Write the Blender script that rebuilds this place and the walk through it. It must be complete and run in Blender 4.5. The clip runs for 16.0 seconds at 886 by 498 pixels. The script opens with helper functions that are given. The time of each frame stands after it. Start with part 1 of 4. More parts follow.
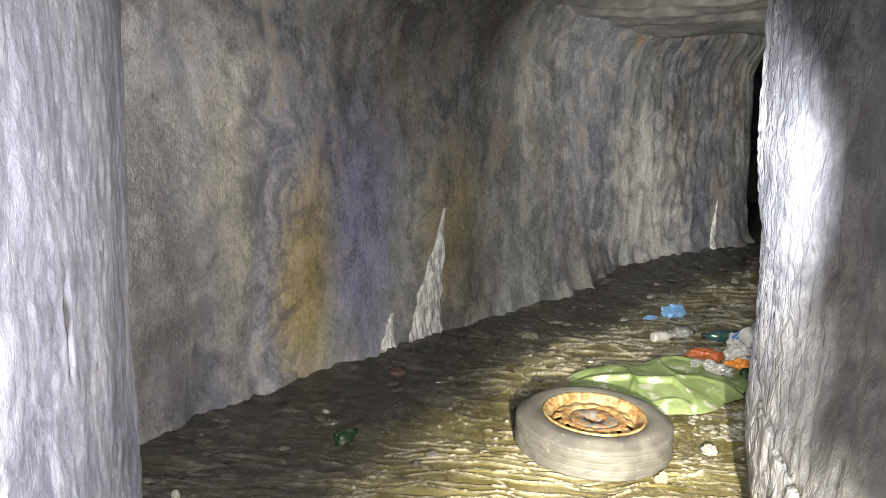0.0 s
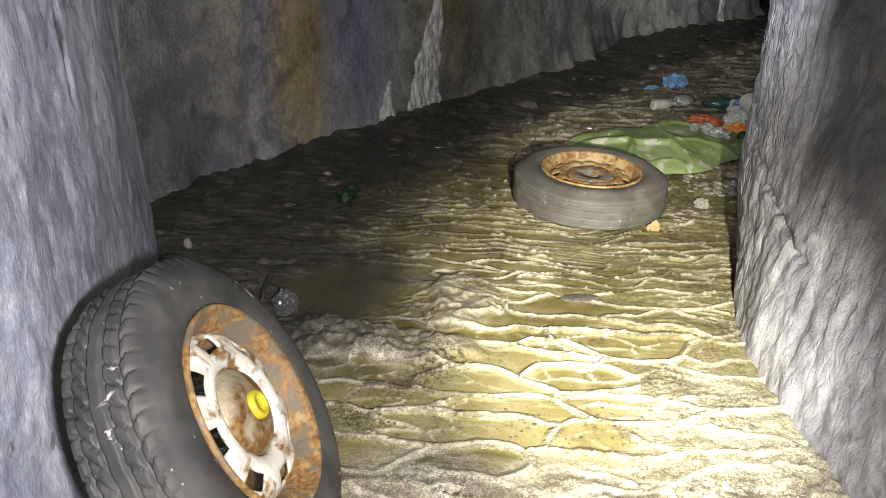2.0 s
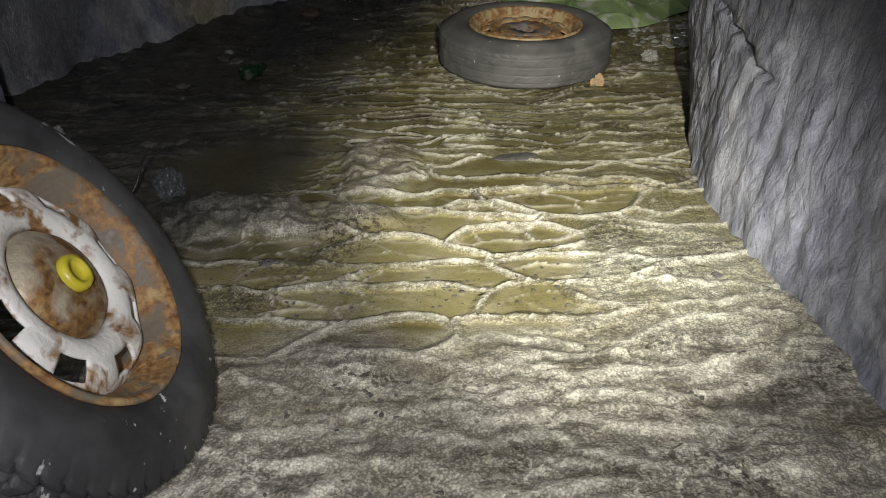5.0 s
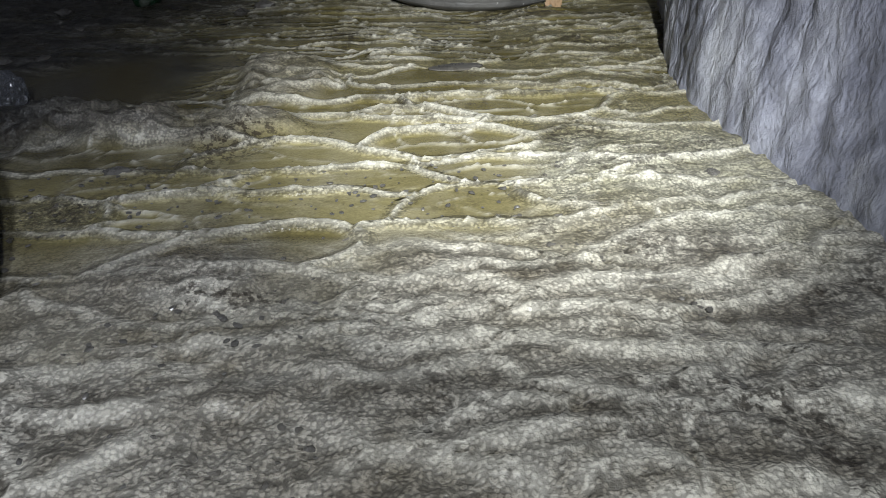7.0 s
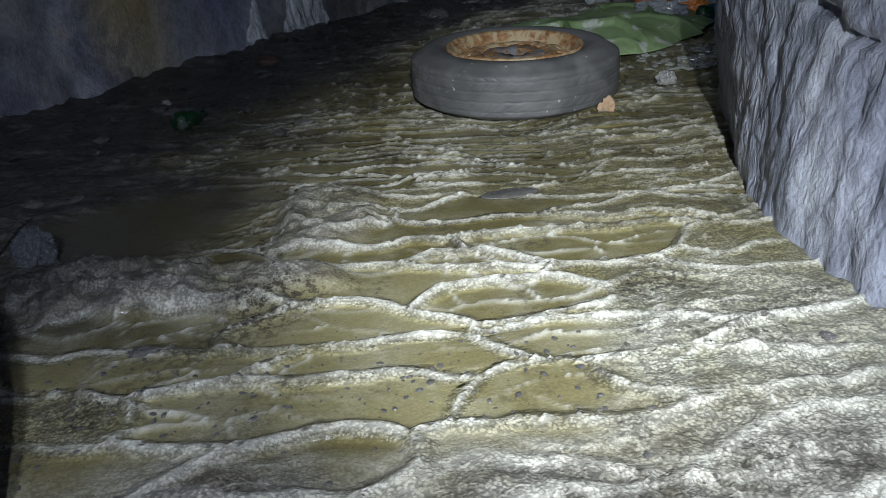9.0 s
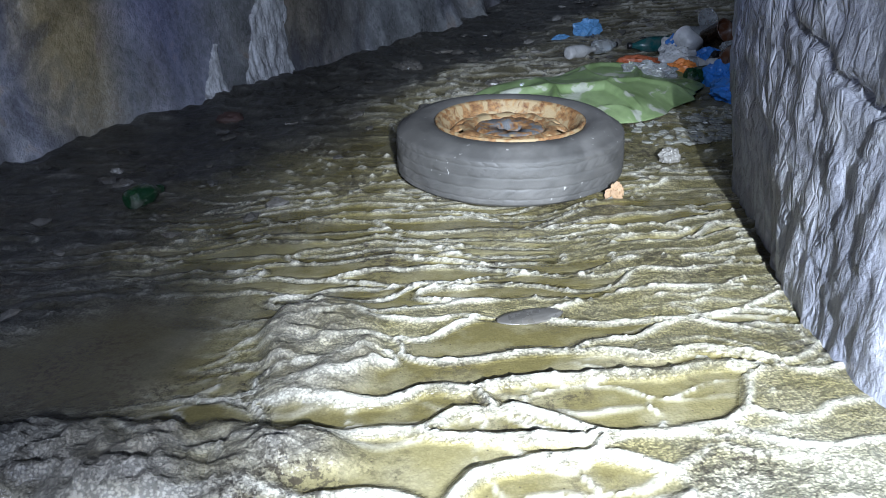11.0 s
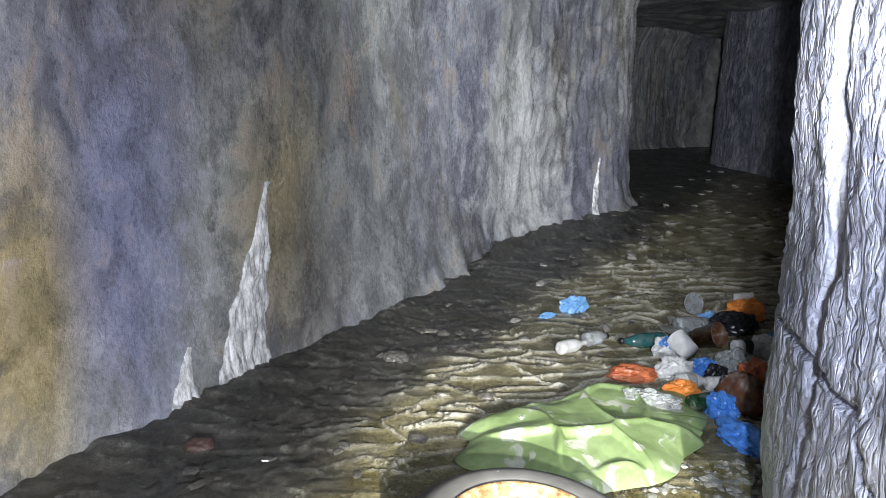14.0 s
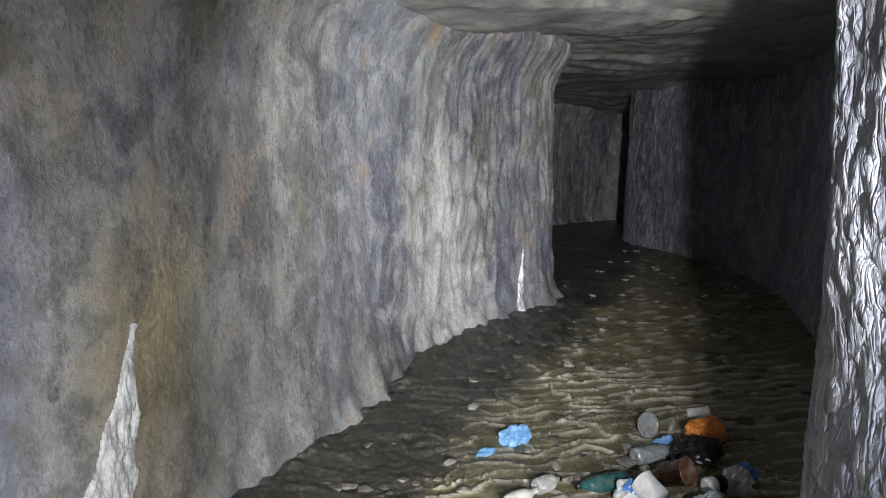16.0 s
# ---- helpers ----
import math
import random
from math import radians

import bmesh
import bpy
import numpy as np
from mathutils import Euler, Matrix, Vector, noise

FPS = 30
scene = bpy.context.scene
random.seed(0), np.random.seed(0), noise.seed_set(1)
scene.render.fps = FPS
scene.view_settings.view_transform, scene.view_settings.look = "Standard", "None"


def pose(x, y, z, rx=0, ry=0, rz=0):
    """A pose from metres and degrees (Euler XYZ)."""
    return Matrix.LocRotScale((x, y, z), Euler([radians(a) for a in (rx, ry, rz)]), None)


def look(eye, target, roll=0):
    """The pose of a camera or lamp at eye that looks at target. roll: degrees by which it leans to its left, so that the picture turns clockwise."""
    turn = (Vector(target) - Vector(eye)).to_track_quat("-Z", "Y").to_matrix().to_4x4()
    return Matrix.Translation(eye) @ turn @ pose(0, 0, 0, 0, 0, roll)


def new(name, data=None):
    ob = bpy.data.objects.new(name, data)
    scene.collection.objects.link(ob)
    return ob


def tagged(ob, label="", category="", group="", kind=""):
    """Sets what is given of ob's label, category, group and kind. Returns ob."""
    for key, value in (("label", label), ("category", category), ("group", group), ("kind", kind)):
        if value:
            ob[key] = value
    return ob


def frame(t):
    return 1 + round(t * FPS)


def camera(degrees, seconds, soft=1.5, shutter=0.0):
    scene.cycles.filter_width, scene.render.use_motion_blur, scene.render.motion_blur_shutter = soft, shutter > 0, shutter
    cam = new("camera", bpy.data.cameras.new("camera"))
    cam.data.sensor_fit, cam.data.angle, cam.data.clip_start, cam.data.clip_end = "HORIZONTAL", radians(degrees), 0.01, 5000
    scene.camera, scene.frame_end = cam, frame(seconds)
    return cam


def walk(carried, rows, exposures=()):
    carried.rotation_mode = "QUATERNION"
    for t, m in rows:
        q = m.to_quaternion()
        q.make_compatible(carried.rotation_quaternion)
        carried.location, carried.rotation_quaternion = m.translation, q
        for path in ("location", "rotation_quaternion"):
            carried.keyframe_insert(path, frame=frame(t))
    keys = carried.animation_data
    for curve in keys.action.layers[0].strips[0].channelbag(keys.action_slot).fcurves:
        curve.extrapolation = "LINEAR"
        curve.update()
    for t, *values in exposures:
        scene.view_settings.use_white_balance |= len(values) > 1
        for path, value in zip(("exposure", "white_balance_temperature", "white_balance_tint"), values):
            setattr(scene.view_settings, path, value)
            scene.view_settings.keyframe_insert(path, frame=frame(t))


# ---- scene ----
cam = camera(60.6, 16.0, soft=0.7)
PATH = [
    (0, (0.225, 0.044, 1.312), (0.052, 2.012, 1.004), 1.7),
    (0.5, (0.221, 0.034, 1.264), (0.064, 1.972, 0.795), 1.5),
    (1, (0.219, 0.022, 1.227), (0.072, 1.93, 0.644), 2.0),
    (1.5, (0.222, 0.002, 1.189), (0.078, 1.872, 0.496), 1.6),
    (2, (0.228, -0.014, 1.148), (0.086, 1.809, 0.337), 1.3),
    (2.5, (0.233, -0.023, 1.11), (0.094, 1.744, 0.183), 1.2),
    (3, (0.242, -0.016, 1.092), (0.091, 1.709, 0.09), 1.5),
    (3.2, (0.244, -0.008, 1.088), (0.091, 1.702, 0.064), 1.4),
    (5.3, (0.343, 0.265, 0.8), (0.328, 1.998, -0.199), -1.6),
    (5.5, (0.349, 0.293, 0.756), (0.339, 2.017, -0.257), -1.6),
    (6, (0.371, 0.355, 0.63), (0.367, 2.083, -0.376), -1.9),
    (6.5, (0.392, 0.425, 0.54), (0.438, 2.154, -0.463), -1.7),
    (7, (0.409, 0.484, 0.49), (0.473, 2.23, -0.484), -0.9),
    (7.5, (0.415, 0.537, 0.492), (0.459, 2.314, -0.425), -0.7),
    (8, (0.421, 0.596, 0.513), (0.425, 2.394, -0.363), -1.8),
    (8.5, (0.428, 0.645, 0.536), (0.375, 2.453, -0.317), -3.9),
    (8.7, (0.417, 0.663, 0.549), (0.362, 2.486, -0.273), -4.4),
    (10.8, (0.278, 0.96, 0.617), (0.386, 2.793, -0.175), -1.6),
    (11, (0.28, 0.99, 0.665), (0.387, 2.833, -0.104), -2.3),
    (11.5, (0.29, 1.084, 0.806), (0.403, 2.953, 0.105), -0.9),
    (12, (0.307, 1.143, 0.938), (0.401, 3.046, 0.329), -1.6),
    (12.5, (0.298, 1.189, 1.02), (0.403, 3.091, 0.408), 0.4),
    (13, (0.236, 1.262, 1.093), (0.359, 3.186, 0.564), 3.1),
    (13.4, (0.18, 1.328, 1.177), (0.318, 3.258, 0.671), 2.3),
    (13.5, (0.15, 1.355, 1.189), (0.327, 3.285, 0.697), 2.6),
    (14, (0.131, 1.43, 1.262), (0.398, 3.366, 0.837), 2.3),
    (14.5, (0.179, 1.581, 1.333), (0.519, 3.518, 0.966), 2.2),
    (15, (0.234, 1.704, 1.381), (0.591, 3.652, 1.103), 1.6),
    (15.5, (0.234, 1.81, 1.385), (0.628, 3.756, 1.143), 1.4),
    (16, (0.146, 2.047, 1.4), (0.667, 3.962, 1.152), 1.8),
]
walk(cam, [(t, look(eye, target, roll)) for t, eye, target, roll in PATH],
     [(0.0, 0.9, 7000, 10), (1.0, 0.5, 7000, 10), (1.5, 0.0, 6900, 10), (2.5, -0.7, 6800, 10), (3.2, -1.05, 6700, 10), (5.3, -1.75, 6100, 12), (8.7, -1.85, 5200, 13), (10.8, -0.6, 5000, 14), (12.5, 0.6, 5300, 15), (13.5, 1.3, 5700, 13), (14.5, 1.4, 6100, 12), (16.0, 1.5, 6300, 11)])

# ---- light: one hand torch, carried along the gallery ----
world = bpy.data.worlds.new("world")
world.use_nodes = True
world.node_tree.nodes["Background"].inputs[0].default_value = (0.02, 0.022, 0.03, 1)
world.node_tree.nodes["Background"].inputs[1].default_value = 0.02
scene.world = world


def torch(name, eye, target, watts, cone, blend, colour, size=0.03):
    lamp = bpy.data.lights.new(name, "SPOT")
    lamp.energy, lamp.spot_size, lamp.spot_blend = watts, radians(cone), blend
    lamp.color, lamp.shadow_soft_size = colour, size
    ob = new(name, lamp)
    ob.matrix_world = look(eye, target)
    return ob


torch("torch_spill", (0.40, -0.12, 1.18), (-0.64, 1.42, 0.58), 350, 86, 1.0, (1.0, 0.985, 0.98))
torch("torch_beam", (0.48, -0.02, 0.98), (0.64, 2.10, 0.0), 1500, 36, 1.0, (1.0, 0.95, 0.80), 0.015)
torch("torch_halo", (0.48, -0.02, 0.98), (0.50, 1.10, 0.0), 300, 62, 1.0, (1.0, 0.97, 0.88), 0.015)
torch("torch_beam_low", (0.60, 1.15, 1.0), (1.05, 4.3, 0.15), 105, 44, 1.0, (1.0, 0.97, 0.90), 0.015)
torch("torch_spill_inside", (0.52, 1.74, 1.27), (1.62, 4.7, 0.85), 92, 82, 1.0, (0.92, 0.95, 1.0))
torch("torch_beam_inside", (0.47, 1.86, 1.30), (1.75, 6.4, 1.50), 350, 50, 1.0, (1.0, 0.99, 0.95))


# ---- noise on arrays ----
def lattice(ix, iy, seed):
    h = (ix.astype(np.int64) * 374761393 + iy.astype(np.int64) * 668265263 + seed * 144665923) & 0xFFFFFFFF
    h = ((h ^ (h >> 13)) * 1274126177) & 0xFFFFFFFF
    h = ((h ^ (h >> 16)) * 2246822519) & 0xFFFFFFFF
    return ((h ^ (h >> 15)) & 0xFFFFFF) / float(0xFFFFFF)


def vnoise(x, y, seed=0):
    x, y = np.broadcast_arrays(np.asarray(x, float), np.asarray(y, float))
    ix, iy = np.floor(x), np.floor(y)
    fx, fy = x - ix, y - iy
    fx, fy = fx ** 3 * (fx * (fx * 6 - 15) + 10), fy ** 3 * (fy * (fy * 6 - 15) + 10)
    a, b = lattice(ix, iy, seed), lattice(ix + 1, iy, seed)
    c, d = lattice(ix, iy + 1, seed), lattice(ix + 1, iy + 1, seed)
    return ((a + (b - a) * fx) * (1 - fy) + (c + (d - c) * fx) * fy) * 2 - 1


def fbm(x, y, octaves=4, seed=0, gain=0.5):
    total, amp, s = 0.0, 1.0, 1.0
    for k in range(octaves):
        total = total + amp * vnoise(x * s + 17.3 * k, y * s - 9.1 * k, seed + k)
        amp, s = amp * gain, s * 2.03
    return total


def ridged(x, y, octaves=3, seed=0):
    total, amp, s = 0.0, 1.0, 1.0
    for k in range(octaves):
        total = total + amp * (1 - 2 * np.abs(vnoise(x * s + 5.7 * k, y * s + 3.3 * k, seed + k)))
        amp, s = amp * 0.5, s * 2.1
    return total


def worley(u, v, seed=0, jitter=0.85):
    """Weighted distances to the two nearest of a grid of scattered points, and a random value of the nearest."""
    iu, iv = np.floor(u), np.floor(v)
    f1, f2 = np.full(u.shape, 9.0), np.full(u.shape, 9.0)
    value = np.zeros(u.shape)
    for du in (-1, 0, 1):
        for dv in (-1, 0, 1):
            a, b = iu + du, iv + dv
            px = a + 0.5 + jitter * (lattice(a, b, seed) - 0.5)
            py = b + 0.5 + jitter * (lattice(a, b, seed + 1) - 0.5)
            d = np.hypot(u - px, v - py) * (0.70 + 0.75 * lattice(a, b, seed + 3))
            first = d < f1
            f2 = np.where(first, f1, np.minimum(f2, d))
            value = np.where(first, lattice(a, b, seed + 2), value)
            f1 = np.where(first, d, f1)
    return f1, f2, value


def smooth(a, b, v):
    t = np.clip((v - a) / (b - a), 0, 1)
    return t * t * (3 - 2 * t)


def floor_z(x, y):
    """The gallery's floor: level at first, then rising gently inwards."""
    return np.interp(y, [-3, 3.0, 3.6, 4.2, 5.0, 5.4, 6.5, 7.0, 9.0, 14.0], [0, 0.0, 0.03, 0.075, 0.13, 0.18, 0.31, 0.38, 0.45, 0.47])


# ---- materials ----
class Mat:
    """A small builder for node materials."""

    def __init__(self, name, rough=0.6, metal=0.0, spec=0.5):
        self.m = bpy.data.materials.new(name)
        self.m.use_nodes = True
        self.nt = self.m.node_tree
        self.b = self.nt.nodes["Principled BSDF"]
        self.b.inputs["Roughness"].default_value = rough
        self.b.inputs["Metallic"].default_value = metal
        self.b.inputs["Specular IOR Level"].default_value = spec
        self.co = self.nt.nodes.new("ShaderNodeTexCoord").outputs["Object"]

    def node(self, kind, **values):
        n = self.nt.nodes.new(kind)
        for k, v in values.items():
            n.inputs[k].default_value = v
        return n

    def link(self, a, b):
        self.nt.links.new(a, b)

    def scaled(self, s):
        n = self.node("ShaderNodeMapping")
        n.inputs["Scale"].default_value = s
        self.link(self.co, n.inputs["Vector"])
        return n.outputs["Vector"]

    def noise(self, scale, detail=4, stretch=(1, 1, 1), rough=0.55, distort=0.0):
        n = self.node("ShaderNodeTexNoise", Scale=scale, Detail=detail, Roughness=rough, Distortion=distort)
        self.link(self.scaled(stretch), n.inputs["Vector"])
        return n.outputs["Fac"]

    def voronoi(self, scale, stretch=(1, 1, 1), feature="F1"):
        n = self.node("ShaderNodeTexVoronoi", Scale=scale)
        n.feature = feature
        self.link(self.scaled(stretch), n.inputs["Vector"])
        return n.outputs["Distance"]

    def ramp(self, fac, stops):
        n = self.node("ShaderNodeValToRGB")
        e = n.color_ramp.elements
        while len(e) < len(stops):
            e.new(0.5)
        for el, (p, c) in zip(e, stops):
            el.position = p
            el.color = (c, c, c, 1) if not isinstance(c, tuple) else (*c, 1)
        self.link(fac, n.inputs[0])
        return n.outputs[0]

    def mix(self, fac, a, b, blend="MIX"):
        n = self.node("ShaderNodeMix")
        n.data_type, n.blend_type = "RGBA", blend
        for v, i in ((fac, 0), (a, 6), (b, 7)):
            if isinstance(v, (int, float)):
                n.inputs[i].default_value = v if i == 0 else (v, v, v, 1)
            elif isinstance(v, tuple):
                n.inputs[i].default_value = (*v, 1)
            else:
                self.link(v, n.inputs[i])
        return n.outputs[2]

    def math(self, op, a, b=0.0):
        n = self.node("ShaderNodeMath")
        n.operation = op
        for v, i in ((a, 0), (b, 1)):
            if isinstance(v, (int, float)):
                n.inputs[i].default_value = v
            else:
                self.link(v, n.inputs[i])
        return n.outputs[0]

    def attr(self, name):
        n = self.node("ShaderNodeAttribute")
        n.attribute_name = name
        return n.outputs["Fac"]

    def near(self, place, radii):
        """1 at a place, falling to 0 at the given half-widths: for a stain or painted shade with a shape of its own."""
        n = self.node("ShaderNodeMapping")
        n.vector_type = "TEXTURE"
        n.inputs["Location"].default_value, n.inputs["Scale"].default_value = place, radii
        self.link(self.co, n.inputs["Vector"])
        g = self.node("ShaderNodeTexGradient")
        g.gradient_type = "SPHERICAL"
        self.link(n.outputs[0], g.inputs[0])
        return g.outputs["Fac"]

    def random(self):
        return self.nt.nodes.new("ShaderNodeObjectInfo").outputs["Random"]

    def colour(self, c):
        if isinstance(c, tuple):
            self.b.inputs["Base Color"].default_value = (*c, 1)
        else:
            self.link(c, self.b.inputs["Base Color"])
        return self

    def rough(self, r):
        self.link(r, self.b.inputs["Roughness"])
        return self

    def bump(self, *layers):
        """Layers of (height, strength, distance)."""
        last = None
        for h, s, d in layers:
            n = self.node("ShaderNodeBump", Strength=s, Distance=d)
            self.link(h, n.inputs["Height"])
            if last:
                self.link(last, n.inputs["Normal"])
            last = n.outputs["Normal"]
        self.link(last, self.b.inputs["Normal"])
        return self


def wall_material(name, base, dark, pale, ochre=0.3, violet=0.0, wet=0.38, stains_and_shade=(), grain=1.0, smear=0.5, pits=0.6, cracks=0.0):
    """Limestone under a wet film: broad soft smears, cloudy mottling, runs, fine grain. smear: how soft the runs are."""
    m = Mat(name, spec=0.5)
    big = m.noise(1.3, 4, (1, 1, 0.42), 0.55, 0.7)
    streak = m.noise(4.0, 3, (1, 1, 0.28), 0.5, 0.9)
    cloud = m.noise(6.0, 6, (1, 1, 0.8), 0.6, 1.1)
    fine = m.noise(52, 4, (1, 1, 0.85), 0.65, 0.4)
    col = m.mix(m.ramp(big, [(0.36, 0), (0.64, 1)]), dark, base)
    col = m.mix(m.ramp(m.mix(0.6, streak, cloud), [(0.47, 0), (0.70, 0.85 - 0.4 * smear)]), col, pale)
    col = m.mix(m.math("MULTIPLY", m.ramp(m.noise(2.6, 5, (1, 1, 0.4), 0.6, 0.6), [(0.52, 0), (0.66, 1)]), ochre), col, (0.28, 0.235, 0.13))
    if violet:
        tint = m.noise(1.7, 3, (1.1, 1.1, 0.32), 0.5, 0.5)
        col = m.mix(m.math("MULTIPLY", m.ramp(tint, [(0.46, 0), (0.62, 1)]), violet), col, (0.20, 0.205, 0.31))
    # patches of stain, and shade painted into the colour of recesses
    for place, radii, c, k in stains_and_shade:
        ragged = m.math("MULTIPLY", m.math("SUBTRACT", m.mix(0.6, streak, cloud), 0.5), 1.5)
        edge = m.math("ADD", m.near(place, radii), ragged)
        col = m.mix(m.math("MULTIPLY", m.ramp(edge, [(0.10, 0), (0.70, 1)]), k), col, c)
    col = m.mix(0.55, col, m.ramp(cloud, [(0.36, 0.36), (0.58, 1.0)]), "MULTIPLY")
    col = m.mix(0.38, col, m.ramp(fine, [(0.32, 0.4), (0.62, 1.0)]), "MULTIPLY")
    col = m.mix(m.ramp(m.noise(15, 3, (1, 1, 0.6)), [(0.69, 0), (0.73, pits)]), col, (0.06, 0.06, 0.065))
    if cracks:
        seam = m.voronoi(17, (1, 1, 0.30), "DISTANCE_TO_EDGE")
        scale = m.voronoi(38, (1, 1, 0.45), "DISTANCE_TO_EDGE")
        split = m.node("ShaderNodeSeparateXYZ")
        m.link(m.co, split.inputs[0])
        inner = m.ramp(m.math("MULTIPLY", m.math("ADD", split.outputs[1], m.math("MULTIPLY", big, 0.6)), 0.2), [(0.46, 0.25), (0.56, 1.0)])
        crust = m.math("MULTIPLY", m.ramp(m.math("ADD", seam, m.math("MULTIPLY", m.math("SUBTRACT", fine, 0.5), 0.12)), [(0.0, 0), (0.09, 1)]), m.ramp(scale, [(0.0, 0.55), (0.12, 1)]))
        col = m.mix(m.math("MULTIPLY", inner, cracks), col, m.mix(1.0, col, m.ramp(crust, [(0.0, 0.25), (0.8, 1.0)]), "MULTIPLY"))
    m.colour(col)
    m.rough(m.ramp(m.mix(0.5, streak, fine), [(0.35, wet - 0.15), (0.65, wet + 0.2)]))
    m.bump(*([(m.math("MULTIPLY", crust, inner), 0.6, 0.007)] if cracks else []), (cloud, 0.22, 0.014 * grain), (m.noise(34, 4, (1, 1, 0.7), 0.6, 0.5), 0.45, 0.008 * grain), (m.noise(150, 3), 0.5, 0.0025 * grain))
    return m.m


OCHRE, RUST = (0.34, 0.26, 0.085), (0.36, 0.17, 0.04)
# the near-black patch at (-1.25, 3.0) paints the corner recess's shade into the wall
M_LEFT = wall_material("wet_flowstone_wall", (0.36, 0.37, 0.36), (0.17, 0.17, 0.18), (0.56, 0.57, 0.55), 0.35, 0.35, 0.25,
                       stains_and_shade=[((-0.77, 3.66, 0.55), (0.24, 0.30, 0.80), OCHRE, 0.7), ((-0.05, 4.50, 0.75), (0.36, 0.42, 0.75), OCHRE, 0.5),
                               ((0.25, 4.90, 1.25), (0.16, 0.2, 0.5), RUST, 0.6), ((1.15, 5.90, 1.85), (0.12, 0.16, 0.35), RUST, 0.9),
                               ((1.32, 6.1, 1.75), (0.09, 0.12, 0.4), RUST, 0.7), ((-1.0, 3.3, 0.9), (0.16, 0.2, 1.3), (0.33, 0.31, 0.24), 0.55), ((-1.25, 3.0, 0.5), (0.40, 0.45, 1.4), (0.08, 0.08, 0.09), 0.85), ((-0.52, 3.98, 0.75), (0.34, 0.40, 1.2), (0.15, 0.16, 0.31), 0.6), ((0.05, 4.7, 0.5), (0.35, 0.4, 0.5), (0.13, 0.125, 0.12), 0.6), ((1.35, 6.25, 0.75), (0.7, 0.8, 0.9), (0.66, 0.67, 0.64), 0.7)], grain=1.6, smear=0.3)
# the near-black patch puts the carved slot's shade into the wall colour
M_NEAR = wall_material("pale_limewash_wall", (0.52, 0.55, 0.68), (0.35, 0.37, 0.49), (0.72, 0.73, 0.77), 0.15, 0.45, 0.42, stains_and_shade=[((-0.70, 1.53, 0.88), (0.08, 0.022, 0.14), (0.05, 0.05, 0.055), 0.95)])
M_RIGHT = wall_material("rough_cracked_wall", (0.36, 0.37, 0.43), (0.20, 0.21, 0.27), (0.50, 0.51, 0.54), 0.12, 0.25, 0.56, grain=1.4, smear=0.2, pits=0.4, cracks=0.45)
M_CEIL = wall_material("damp_rock_ceiling", (0.30, 0.30, 0.285), (0.18, 0.18, 0.175), (0.42, 0.42, 0.40), 0.25, 0.0, 0.45)


def floor_material():
    m = Mat("rimstone_floor", spec=0.5)
    lip, mud, pool = m.attr("lip"), m.attr("mud"), m.attr("pool")
    big, mid = m.noise(1.6, 5, distort=0.5), m.noise(9, 5)
    grit = m.noise(62, 5, rough=0.7)
    col = m.mix(m.ramp(m.mix(0.5, big, m.attr("basin")), [(0.30, 0), (0.62, 1)]), (0.135, 0.115, 0.042), (0.255, 0.225, 0.105))
    col = m.mix(m.ramp(mid, [(0.45, 0), (0.72, 0.5)]), col, (0.40, 0.37, 0.25))
    col = m.mix(m.attr("dry"), col, m.mix(m.ramp(mid, [(0.35, 0), (0.7, 1)]), (0.36, 0.34, 0.23), (0.62, 0.60, 0.48)))
    grey = m.mix(m.ramp(mid, [(0.35, 0), (0.7, 1)]), (0.21, 0.19, 0.15), (0.47, 0.445, 0.375))
    grey = m.mix(m.ramp(m.noise(5, 4, distort=0.6), [(0.53, 0), (0.68, 0.55)]), grey, (0.20, 0.17, 0.11))
    col = m.mix(m.attr("grey"), col, grey)
    col = m.mix(mud, col, m.mix(m.ramp(mid, [(0.3, 0), (0.7, 1)]), (0.032, 0.032, 0.030), (0.125, 0.122, 0.108)))
    col = m.mix(m.math("MULTIPLY", m.math("MULTIPLY", pool, mud), 0.85), col, (0.075, 0.066, 0.034))
    col = m.mix(m.math("MULTIPLY", lip, 1.0), col, (0.86, 0.83, 0.71))
    dirt = m.math("MULTIPLY", m.ramp(m.noise(4.5, 4, distort=0.5), [(0.50, 0), (0.66, 1)]), m.ramp(m.noise(75, 4, rough=0.7), [(0.48, 0), (0.56, 0.9)]))
    col = m.mix(dirt, col, (0.055, 0.045, 0.032))
    col = m.mix(m.math("MULTIPLY", m.ramp(m.voronoi(55), [(0.05, 1), (0.12, 0)]), 0.7), col, (0.05, 0.04, 0.03))
    grains = m.ramp(m.voronoi(200), [(0.32, 1.0), (0.66, 0.0)])
    speck = m.mix(0.66, 1.0, m.ramp(m.mix(0.82, grains, grit), [(0.43, 0.10), (0.60, 1.0)]), "MULTIPLY")
    calm = m.math("SUBTRACT", 1.0, m.math("MAXIMUM", m.math("MULTIPLY", pool, 0.85), m.math("MULTIPLY", lip, 0.6)))
    m.colour(m.mix(calm, col, m.mix(1.0, col, speck, "MULTIPLY")))
    m.rough(m.mix(pool, m.ramp(mid, [(0.3, 0.26), (0.7, 0.52)]), 0.06))
    m.bump((m.math("MULTIPLY", grit, calm), 0.7, 0.009), (m.math("MULTIPLY", grains, calm), 0.5, 0.0012))
    return m.m


M_FLOOR = floor_material()


